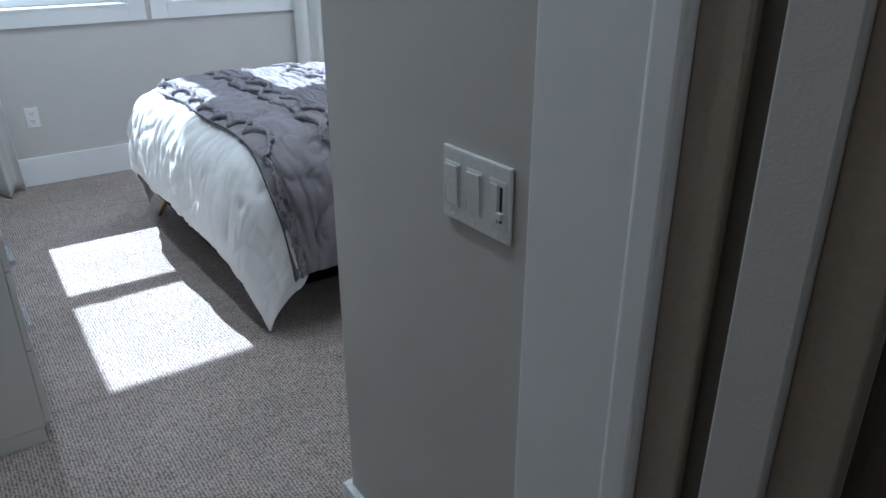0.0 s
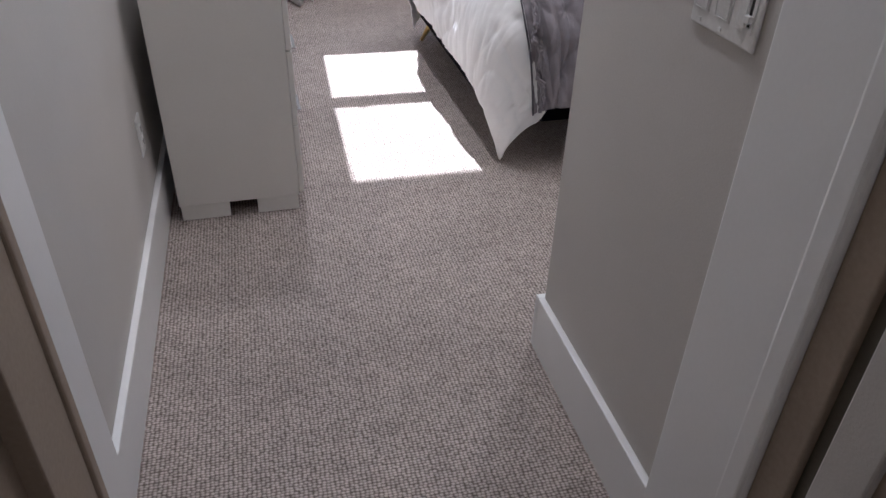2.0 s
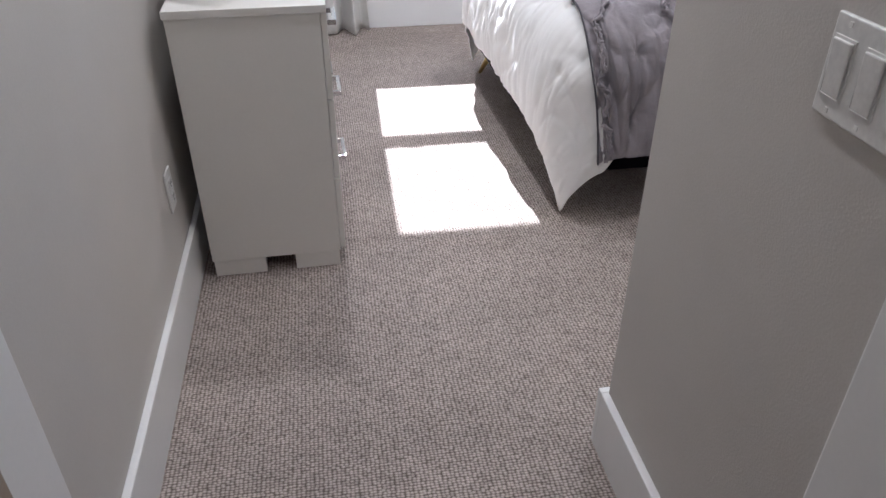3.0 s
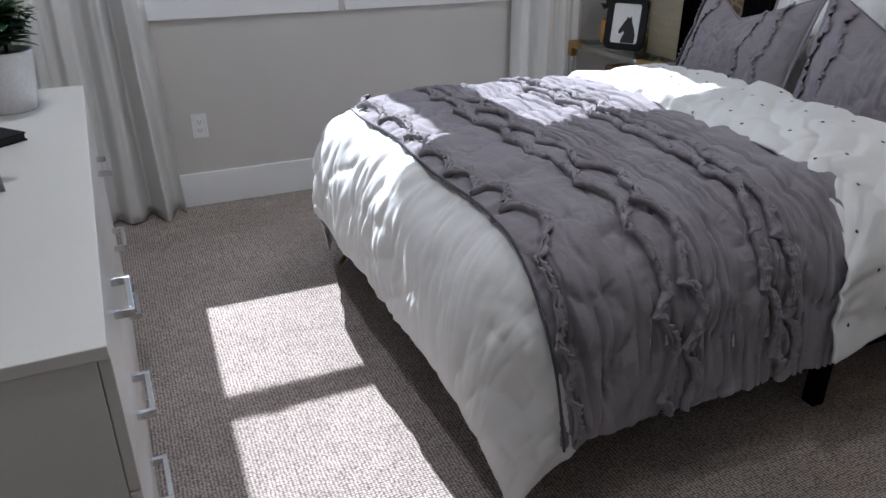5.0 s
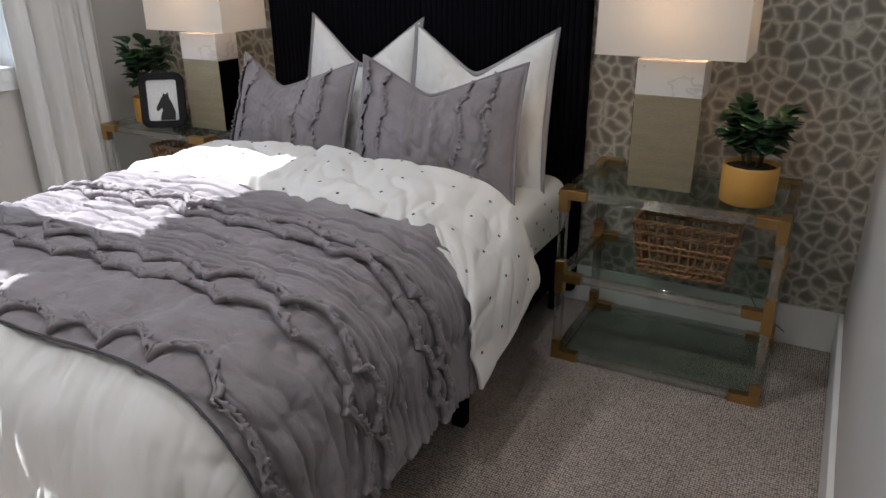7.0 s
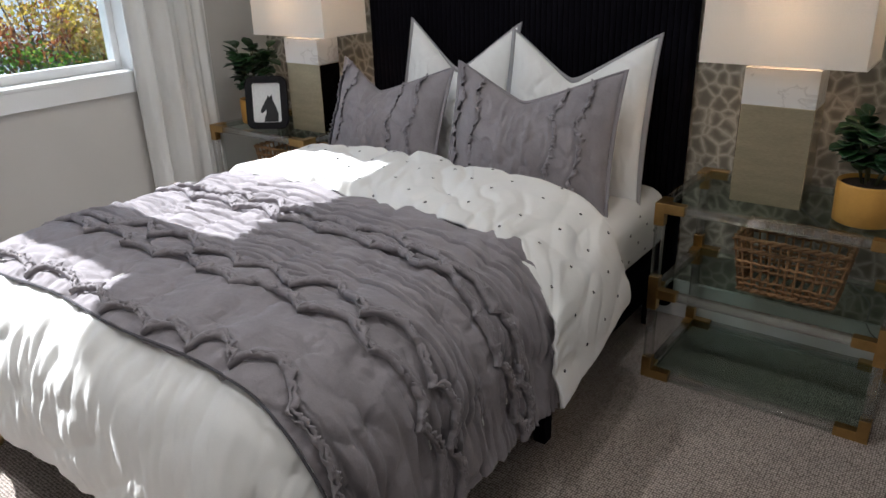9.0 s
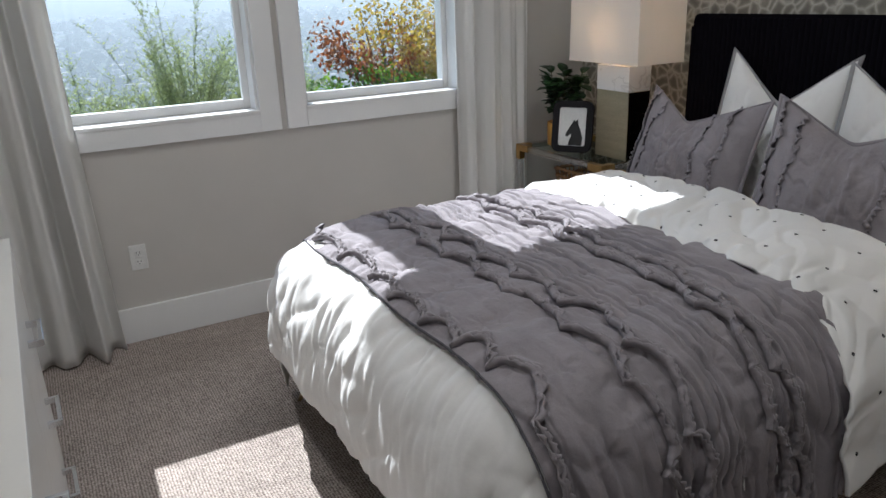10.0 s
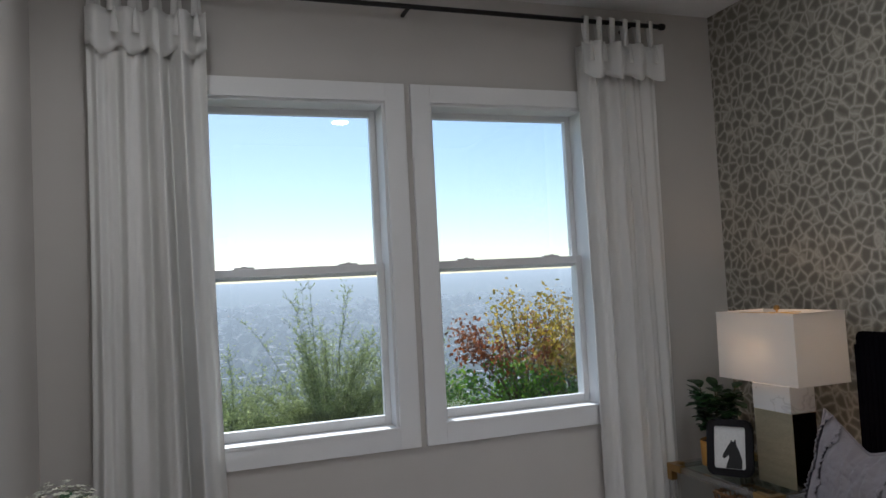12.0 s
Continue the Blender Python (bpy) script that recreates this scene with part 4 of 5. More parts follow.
def beads():
    """A looped string of round wooden beads, standing in arcs behind the marble block."""
    ob = thing("bead_garland", 0.33, 0.82, TOPZ, "black wooden bead garland standing in loops", "bead garland")
    ob.location = (0, 0, 0)
    bm = lathe([(0.003, -0.0168), (0.0098, -0.014), (0.0152, -0.0074), (0.0172, 0), (0.0152, 0.0074), (0.0098, 0.014), (0.003, 0.0168)], 14)
    first = part("bead", bm, BLACK_BEAD, ob, smooth=True)
    arcs = [((0.285, 0.85), 0.055, 1.10, 0.10, 1.45, 4.6), ((0.352, 0.85), 0.055, 1.10, 0.115, -1.5, 1.75), ((0.315, 0.85), 0.03, 1.01, 0.06, 0.0, 1.7)]
    n = 0
    for (cx, cy), rx, cz, rz, t0, t1 in arcs:
        steps = max(4, int(abs(t1 - t0) * (rx + rz) / 2 / 0.027))
        for i in range(steps + 1):
            t = t0 + (t1 - t0) * i / steps
            o = first if n == 0 else new("bead", first.data)
            o.parent = ob
            o.location = (cx + rx * math.cos(t), cy + 0.02 * math.sin(2 * t), cz + rz * math.sin(t))
            n += 1
    lie = [(0.20 + 0.036 * i, 0.80 + 0.02 * math.sin(i), TOPZ + 0.0172) for i in range(4)]
    for i in range(4):
        o = new("bead", first.data)
        o.parent, o.location = ob, lie[i]
    for cx in (0.20, 0.25, 0.30):
        for i in range(5):
            o = new("bead", first.data)
            o.parent, o.location = ob, (cx + 0.006 * math.sin(3 * i), 0.85, TOPZ + 0.052 + 0.033 * i)


beads()


def leaf_mesh(name, ln, wd, material, cup=0.15):
    bm = bmesh.new()
    rows = []
    for i in range(7):
        t = i / 6
        w = wd / 2 * math.sin(math.pi * min(1, t * 0.94 + 0.06)) ** 0.7 * (0.75 + 0.5 * t if t < 0.7 else 1.1 - 0.5 * (t - 0.7))
        z = -0.25 * ln * t * t
        rows.append([(-w, ln * t, z + cup * w), (0, ln * t, z - cup * w * 0.4), (w, ln * t, z + cup * w)])
    sheet(rows, bm, thick=0.0012)
    me = bpy.data.meshes.new(name)
    bm.to_mesh(me)
    bm.free()
    me.polygons.foreach_set("use_smooth", [True] * len(me.polygons))
    me.materials.append(material)
    return me


ROUND_LEAF = leaf_mesh("leaf", 0.068, 0.054, LEAF)
LONG_LEAF = leaf_mesh("leaf", 0.075, 0.04, LEAF)


def potted_plant(x, y, z, r, h, pot_mat, label, leaf, seed, spread, tall, count, group="", foot=0.92):
    ob = thing("potted_plant", x, y, z, label, "potted plant", group)
    rnd = random.Random(seed)
    part("pot", lathe([(r * foot, 0), (r * (foot + 0.05), 0.003), (r * (0.5 * foot + 0.53), h * 0.5), (r, h * 0.96), (r * 0.985, h), (r * 0.93, h), (r * 0.91, h * 0.9), (0.01, h * 0.88)], 40), pot_mat, ob, smooth=True)
    part("soil", lathe([(0.005, h * 0.89), (r * 0.92, h * 0.90), (r * 0.6, h * 0.94), (0.005, h * 0.95)], 20), SOIL, ob, smooth=True)
    stems = 9
    bm = bmesh.new()
    tips = []
    for k in range(stems):
        t = 2 * math.pi * k / stems + rnd.uniform(-0.3, 0.3)
        out = spread * rnd.uniform(0.25, 0.85)
        top = Vector((out * math.cos(t), out * math.sin(t), h + tall * rnd.uniform(0.55, 1.0)))
        base = Vector((0.25 * r * math.cos(t), 0.25 * r * math.sin(t), h * 0.9))
        mid = (base + top) / 2 + Vector((0, 0, 0.02))
        tube([base, mid, top], 0.0035, 6, bm, 0.6)
        tips.append((base, mid, top))
    part("stem", bm, STEM, ob, smooth=True)
    for i in range(count):
        b, m, tp = tips[i % stems]
        q = 0.25 + 0.75 * (i // stems) / max(1, count // stems)
        p = b.lerp(m, q * 2) if q < 0.5 else m.lerp(tp, q * 2 - 1)
        away = Vector((p.x, p.y, 0.0))
        ang = math.atan2(away.y, away.x) + rnd.uniform(-1.5, 1.5)
        o = new("leaf", leaf)
        o.parent = ob
        o.matrix_local = Matrix.Translation(p) @ Matrix.Rotation(ang - math.pi / 2, 4, "Z") @ Matrix.Rotation(radians(rnd.uniform(-5, 55)), 4, "X") @ Matrix.Scale(rnd.uniform(0.75, 1.15), 4)
    return ob


def flowering():
    ob = potted_plant(0.345, 1.43, TOPZ, 0.086, 0.165, WHITE_POT, "white glazed pot with white flowering green plant", LONG_LEAF, 4, 0.13, 0.12, 200, foot=0.74)
    rnd = random.Random(9)
    bm = bmesh.new()
    for k in range(5):
        t = 2 * math.pi * k / 5
        own = bmesh.new()
        sheet([[(0, 0, 0), (0.0035, 0.004, 0.001)], [(-0.0035, 0.004, 0.001), (0, 0.009, 0.0025)]], own)
        bmesh.ops.rotate(own, verts=own.verts, cent=(0, 0, 0), matrix=Matrix.Rotation(t, 3, "Z"))
        join(bm, own)
    me = bpy.data.meshes.new("blossom")
    bm.to_mesh(me)
    bm.free()
    me.materials.append(PETAL)
    for i in range(190):
        t, q = rnd.uniform(0, 6.283), math.sqrt(rnd.random())
        n = Vector((0.75 * q * math.cos(t), 0.75 * q * math.sin(t), 1)).normalized()
        p = Vector((0.12 * q * math.cos(t), 0.12 * q * math.sin(t), 0.345 - 0.085 * q ** 2.2 + rnd.uniform(-0.018, 0.012)))
        o = new("blossom", me)
        o.parent = ob
        o.matrix_local = Matrix.Translation(p) @ n.to_track_quat("Z", "Y").to_matrix().to_4x4() @ Matrix.Rotation(rnd.uniform(0, 6), 4, "Z") @ Matrix.Scale(rnd.uniform(0.75, 1.15), 4)


flowering()

# round mirror on the wall above the dresser
mirror = thing("round_mirror", XW, 0.82, 1.58, "round wall mirror with silver and beaded rim", "mirror")
MIRROR_GLASS = mat("mirror_silver", (0.88, 0.89, 0.89), 0.02, 1.0, vary=0, grain=0, bump=0)
bm = lathe([(0.49, 0.001), (0.49, 0.012), (0.01, 0.0125)], 72)
bmesh.ops.rotate(bm, verts=bm.verts, cent=(0, 0, 0), matrix=Matrix.Rotation(radians(90), 3, "Y"))
part("glass", bm, MIRROR_GLASS, mirror)
bm = lathe([(0.488, 0.001), (0.515, 0.001), (0.518, 0.026), (0.50, 0.032), (0.488, 0.018)], 72)
bmesh.ops.rotate(bm, verts=bm.verts, cent=(0, 0, 0), matrix=Matrix.Rotation(radians(90), 3, "Y"))
part("rim", bm, CHROME, mirror, smooth=True)
BEADED = mat("beaded_trim", (0.42, 0.37, 0.33), 0.5, 0.3, vary=0.2, grain=0.3, gscale=150, bump=0.6)
bm = lathe([(0.516, 0.001), (0.548, 0.001), (0.552, 0.012), (0.545, 0.022), (0.517, 0.024)], 90)
bmesh.ops.rotate(bm, verts=bm.verts, cent=(0, 0, 0), matrix=Matrix.Rotation(radians(90), 3, "Y"))
part("beaded_edge", bm, BEADED, mirror, smooth=True)


# ---- nightstands ----
def nightstand(y0, y1, x0=2.885, x1=3.385, top=0.665):
    ob = thing("nightstand", (x0 + x1) / 2, (y0 + y1) / 2, 0, "clear acrylic nightstand with brass corners and glass shelves", "nightstand", "nightstands beside the bed")
    ob.location = (0, 0, 0)
    b = 0.034
    levels = (0.0, 0.318, top - b)
    posts = [(x0, y0), (x0, y1 - b), (x1 - b, y0), (x1 - b, y1 - b)]
    for px, py in posts:
        sx, sy = (1 if px == x0 else -1), (1 if py == y0 else -1)
        cx, cy = px + b / 2, py + b / 2
        for za, zb in ((levels[0] + b + 0.045, levels[1] - 0.045), (levels[1] + b + 0.045, levels[2] - 0.045)):
            part("post", box(px + 0.003, px + b - 0.003, py + 0.003, py + b - 0.003, za, zb, 0.002), ACRYLIC, ob)
        for k, z in enumerate(levels):
            zl, zh = (z, z + b + 0.045) if k == 0 else (z - 0.045, z + b + 0.045) if k == 1 else (z - 0.045, z + b)
            bm = box(px, px + b, py, py + b, zl, zh, 0.0015)
            box(px + (b - 0.002 if sx > 0 else -0.048), px + (b + 0.048 if sx > 0 else 0.002), py + 0.0005, py + b - 0.0005, z, z + b, 0.0015, bm=bm)
            box(px + 0.0005, px + b - 0.0005, py + (b - 0.002 if sy > 0 else -0.065), py + (b + 0.065 if sy > 0 else 0.002), z, z + b, 0.0015, bm=bm)
            part("corner", bm, BRASS, ob, "brass corner bracket")
    for k, z in enumerate(levels):
        for px in (x0, x1 - b):
            part("rail", box(px + 0.003, px + b - 0.003, y0 + b + 0.065, y1 - b - 0.065, z + 0.003, z + b - 0.003, 0.002), ACRYLIC, ob)
        for py in (y0, y1 - b):
            part("rail", box(x0 + b + 0.048, x1 - b - 0.048, py + 0.003, py + b - 0.003, z + 0.003, z + b - 0.003, 0.002), ACRYLIC, ob)
        part("shelf", box(x0 + b + 0.001, x1 - b - 0.001, y0 + b + 0.001, y1 - b - 0.001, z + b - 0.013, z + b - 0.005, 0.001), SHELF_GLASS, ob, "greenish glass shelf")
    return ob


nightstand(-0.615, 0.12)
nightstand(1.79, 2.475)
SHELF_TOP, SHELF_MID = 0.6605, 0.3475


# ---- lamps ----
def table_lamp(x, y):
    ob = thing("table_lamp", x, y, SHELF_TOP, "lit lamp with champagne base, marble cap and white shade", "table lamp", "bedside lamps")
    hx, hy = 0.068, 0.108
    part("base", box(-hx + 0.002, hx - 0.002, -hy, hy, 0, 0.32, 0.0015), CHAMPAGNE, ob, "satin champagne metal block")
    for s in (-1, 1):
        part("side_plate", box(-hx + 0.004, hx - 0.004, s * hy - (0.0005 if s > 0 else 0.0025), s * hy + (0.0025 if s > 0 else 0.0005), 0.002, 0.318), CHAMPAGNE_SHINY, ob, "polished champagne side")
    part("cap", box(-hx, hx, -hy - 0.001, hy + 0.001, 0.3205, 0.436, 0.002), MARBLE, ob, "white marble cap")
    part("neck", lathe([(0.03, 0.436), (0.03, 0.440), (0.011, 0.442), (0.011, 0.56)], 18), GOLD, ob, smooth=True)
    sx, sy, z0, z1 = 0.14, 0.233, 0.452, 0.752
    bm = bmesh.new()
    rows = []
    for z, q in ((z0, 1.0), (z1, 0.985)):
        rows.append([(sx * q, sy * q, z), (-sx * q, sy * q, z), (-sx * q, -sy * q, z), (sx * q, -sy * q, z), (sx * q, sy * q, z)])
    sheet(rows, bm, thick=0.002)
    part("shade", bm, SHADE, ob, "white linen rectangular shade")
    for z, q in ((z0, 1.0), (z1 - 0.004, 0.985)):
        for sd in (-1, 1):
            part("shade_edge", box(-sx * q - 0.001, sx * q + 0.001, sd * sy * q - 0.002, sd * sy * q + 0.002, z, z + 0.004), SHADE, ob)
    bm = tube([(0, -sy * 0.98, z1 - 0.012), (0, 0, z1 - 0.006), (0, sy * 0.98, z1 - 0.012)], 0.002, 6)
    tube([(-sx * 0.98, 0, z1 - 0.012), (0, 0, z1 - 0.006), (sx * 0.98, 0, z1 - 0.012)], 0.002, 6, bm)
    part("spider", bm, GOLD, ob)
    bm = lathe([(0.003, z1 - 0.006), (0.005, z1 + 0.002), (0.012, z1 + 0.008), (0.014, z1 + 0.016), (0.010, z1 + 0.025), (0.002, z1 + 0.028)], 16)
    part("finial", bm, BRASS, ob, smooth=True)
    bm = lathe([(0.012, 0.55), (0.018, 0.565), (0.03, 0.60), (0.028, 0.625), (0.012, 0.645)], 16)
    g = bpy.data.materials.new("warm_bulb")
    g.use_nodes = True
    p = g.node_tree.nodes["Principled BSDF"]
    p.inputs["Emission Color"].default_value, p.inputs["Emission Strength"].default_value = (1.0, 0.62, 0.34, 1), LAMP_GLOW
    part("bulb", bm, g, ob, "glowing warm bulb", True)
    return ob


table_lamp(3.12, -0.178)
table_lamp(3.12, 1.925)
potted_plant(3.06, -0.465, SHELF_TOP, 0.088, 0.125, OCHRE, "ochre ceramic pot with glossy round-leaved plant", ROUND_LEAF, 2, 0.145, 0.215, 135, "bedside plants")
potted_plant(3.08, 2.335, SHELF_TOP, 0.075, 0.12, OCHRE, "ochre ceramic pot with glossy round-leaved plant", ROUND_LEAF, 6, 0.15, 0.29, 140, "bedside plants")


# ---- picture frame ----
def picture():
    ob = thing("picture_frame", 2.99, 2.085, SHELF_TOP, "black beaded picture frame with monochrome print", "picture frame")
    ob.matrix_world = pose(2.98, 2.13, SHELF_TOP + 0.002, 0, 0, -55) @ pose(0, 0, 0, -10, 0, 0)
    w, h, fr = 0.205, 0.255, 0.033

    def rounded(hw, hh, r, n=8):
        out = []
        for cx, cz, t0 in ((hw - r, hh - r, 0), (-hw + r, hh - r, 90), (-hw + r, -hh + r, 180), (hw - r, -hh + r, 270)):
            for k in range(n + 1):
                t = radians(t0 + 90 * k / n)
                out.append((cx + r * math.cos(t), cz + r * math.sin(t)))
        return out

    outer, inner = rounded(w / 2, h / 2, 0.04), rounded(w / 2 - fr, h / 2 - fr, 0.012)
    rows = []
    for pts, y in ((inner, -0.004), (inner, -0.012), (outer, -0.012), (outer, 0.010), (inner, 0.010)):
        rows.append([(px, y, pz + h / 2) for px, pz in pts + pts[:1]])
    part("frame", sheet(rows), BLACK_BEAD, ob)
    dot = lathe([(0.001, -0.003), (0.0035, -0.001), (0.0035, 0.001), (0.001, 0.003)], 7)
    first = part("bead", dot, BLACK_BEAD, ob)
    mids = rounded(w / 2 - 0.006, h / 2 - 0.006, 0.036, 10)
    for k, (px, pz) in enumerate(mids):
        o = first if k == 0 else new("bead", first.data)
        o.parent, o.location = ob, (px, -0.0135, pz + h / 2)
    part("print", box(-w / 2 + fr - 0.002, w / 2 - fr + 0.002, -0.0035, 0.004, fr - 0.002, h - fr + 0.002), PAPER_WHITE, ob)
    bm = bmesh.new()
    shape = [(-0.018, 0.0), (0.052, 0.0), (0.054, 0.04), (0.042, 0.078), (0.030, 0.104), (0.026, 0.132), (0.015, 0.118), (0.006, 0.128), (0.0, 0.112), (-0.012, 0.094), (-0.030, 0.062), (-0.034, 0.048), (-0.024, 0.042), (-0.006, 0.058), (-0.004, 0.046), (-0.014, 0.02)]
    vs = [bm.verts.new((px, -0.0045, pz + fr + 0.002)) for px, pz in shape]
    bm.faces.new(vs)
    part("dark_shape", bm, INK, ob)
    part("stand", box(-0.02, 0.02, 0.011, 0.014, 0.01, 0.15), BLACK_BEAD, ob)


picture()


# ---- baskets ----
def basket(x, y, z, lx, ly, h):
    ob = thing("basket", x, y, z, "open-weave brown rattan basket on the glass shelf", "basket", "rattan baskets")
    rnd = random.Random(3)

    def wall_at(s, q):
        """s runs round the rim, q up the wall."""
        g = 0.84 + 0.16 * q
        per = 2 * (lx + ly)
        d = (s % 1.0) * per
        for ax, ay, bx, by, ln in ((-1, -1, 1, -1, lx), (1, -1, 1, 1, ly), (1, 1, -1, 1, lx), (-1, 1, -1, -1, ly)):
            if d <= ln:
                f = d / ln
                return Vector(((ax + (bx - ax) * f) * lx / 2 * g, (ay + (by - ay) * f) * ly / 2 * g, 0.008 + q * (h - 0.012)))
            d -= ln
        return Vector((-lx / 2 * g, -ly / 2 * g, q * h))

    n = 38
    for k in range(n):
        s = (k + 0.3 * rnd.random()) / n
        pts = [wall_at(s, q) + Vector((0, 0, 0)) for q in (0.0, 0.33, 0.66, 0.96)]
        part("stake", tube(pts, 0.0042, 6), WICKER, ob, smooth=True)
    for r in range(8):
        q = 0.03 + r * 0.105
        if r in (3, 6):
            continue
        pts = []
        for k in range(n * 2 + 1):
            p = wall_at(k / (n * 2), q + 0.012 * rnd.uniform(-1, 1))
            o = Vector((p.x, p.y, 0)).normalized() * (0.005 if (k + r) % 2 else -0.004)
            pts.append(p + o)
        part("strand", tube(pts, 0.0048, 6), WICKER, ob, smooth=True)
    for q, rad in ((0.98, 0.008), (0.78, 0.006), (0.02, 0.007)):
        for ph in (0, math.pi):
            pts = []
            for k in range(121):
                p = wall_at(k / 120, q)
                o = Vector((p.x, p.y, 0)).normalized()
                pts.append(p + o * 0.005 * math.cos(k * 0.9 + ph) + Vector((0, 0, 0.005 * math.sin(k * 0.9 + ph))))
            part("braid", tube(pts, rad * 0.75, 6), WICKER, ob, smooth=True)
    bm = bmesh.new()
    for k in range(11):
        yy = -ly / 2 * 0.82 + ly * 0.82 * k / 10
        tube([(-lx / 2 * 0.83, yy, 0.006), (lx / 2 * 0.83, yy, 0.006)], 0.0055, 6, bm)
    part("bottom", bm, WICKER, ob, smooth=True)
    return ob


basket(3.13, -0.285, SHELF_MID, 0.22, 0.345, 0.205)
basket(3.13, 2.135, SHELF_MID, 0.22, 0.345, 0.205)
cord = thing("lamp_wire", 3.3, -0.3, 0.35, "thin clear lamp cord behind the nightstand", "cord")
cord.location = (0, 0, 0)
part("cable", tube([(3.395, -0.2 - 0.02 * i + 0.03 * math.sin(i * 0.8), 0.64 - 0.028 * i + 0.0) for i in range(22)], 0.0025, 6), PIPING, cord, smooth=True)

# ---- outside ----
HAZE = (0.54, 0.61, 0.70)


def land_material(name, dark, light, scale):
    """Far plain: towns and trees; air haze is mixed in as a glow that grows with distance."""
    m = bpy.data.materials.new(name)
    m.use_nodes = True
    nt, p = prin(m)
    co = nt.nodes.new("ShaderNodeTexCoord")
    mp = nt.nodes.new("ShaderNodeMapping")
    mp.inputs["Scale"].default_value = (1, 0.3, 1)
    nt.links.new(co.outputs["Object"], mp.inputs[0])
    w = nd(nt, "ShaderNodeTexNoise", Scale=scale, Detail=9.0, Roughness=0.7)
    nt.links.new(mp.outputs[0], w.inputs["Vector"])
    r = nt.nodes.new("ShaderNodeValToRGB")
    r.color_ramp.elements[0].position, r.color_ramp.elements[0].color = 0.48, (*dark, 1)
    r.color_ramp.elements[1].position, r.color_ramp.elements[1].color = 0.74, (*light, 1)
    nt.links.new(w.outputs[0], r.inputs[0])
    nt.links.new(r.outputs[0], p.inputs["Base Color"])
    p.inputs["Roughness"].default_value = 0.95
    p.inputs["Specular IOR Level"].default_value = 0.0
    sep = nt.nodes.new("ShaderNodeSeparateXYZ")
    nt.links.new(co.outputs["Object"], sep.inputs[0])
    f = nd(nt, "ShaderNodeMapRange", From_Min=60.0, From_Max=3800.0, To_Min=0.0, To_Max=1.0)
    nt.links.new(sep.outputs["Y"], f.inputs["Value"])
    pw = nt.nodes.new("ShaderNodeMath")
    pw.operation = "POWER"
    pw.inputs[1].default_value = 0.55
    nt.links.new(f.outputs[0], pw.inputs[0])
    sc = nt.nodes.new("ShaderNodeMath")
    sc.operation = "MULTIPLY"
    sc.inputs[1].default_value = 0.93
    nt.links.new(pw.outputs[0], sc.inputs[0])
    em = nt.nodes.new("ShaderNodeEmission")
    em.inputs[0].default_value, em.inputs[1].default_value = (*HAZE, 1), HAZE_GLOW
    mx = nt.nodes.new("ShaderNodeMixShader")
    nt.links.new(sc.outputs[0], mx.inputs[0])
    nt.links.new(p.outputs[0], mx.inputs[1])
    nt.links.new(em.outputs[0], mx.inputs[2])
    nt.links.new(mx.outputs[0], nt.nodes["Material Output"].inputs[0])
    return m


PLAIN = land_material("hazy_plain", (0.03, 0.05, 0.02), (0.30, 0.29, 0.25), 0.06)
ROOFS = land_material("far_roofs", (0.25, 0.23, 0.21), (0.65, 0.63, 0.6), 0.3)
bm = bmesh.new()
grid = []
for i in range(60):
    y = 3.2 + 4600 * (i / 59) ** 3.2
    row = []
    for j in range(41):
        x = 1.5 + (j - 20) / 20 * (60 + y * 1.2)
        z = -3.2 - 95 * smooth(y, 6, 330) + 175 * smooth(y, 350, 4700) + (2.0 * fuzz(x * 0.02, y * 0.02) if y > 25 else 0.0)
        row.append((x, y, z))
    grid.append(row)
sheet(grid, bm)
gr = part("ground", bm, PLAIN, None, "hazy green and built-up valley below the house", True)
tagged(gr, category="ground", kind="structure")
bm = bmesh.new()
rnd = random.Random(12)
for i in range(1500):
    y = 260 + 2000 * rnd.random() ** 1.5
    x = rnd.uniform(-0.3, 1.0) * y * 0.9
    w, d, h = rnd.uniform(6, 26), rnd.uniform(6, 20), rnd.uniform(3, 7)
    c = rnd.uniform(0, 3.14)
    z = -97.5 + 175 * smooth(y, 350, 4700) + rnd.uniform(-0.4, 0.4)
    vs = []
    for zz in (z, z + h):
        for sx, sy in ((-1, -1), (1, -1), (1, 1), (-1, 1)):
            vs.append(bm.verts.new((x + sx * w / 2 * math.cos(c) - sy * d / 2 * math.sin(c), y + sx * w / 2 * math.sin(c) + sy * d / 2 * math.cos(c), zz)))
    for q in ((0, 1, 5, 4), (1, 2, 6, 5), (2, 3, 7, 6), (3, 0, 4, 7), (4, 5, 6, 7)):
        bm.faces.new([vs[k] for k in q])
tagged(part("far_buildings", bm, ROOFS, None, "pale roofs of a distant low town"), category="buildings", kind="stuff")


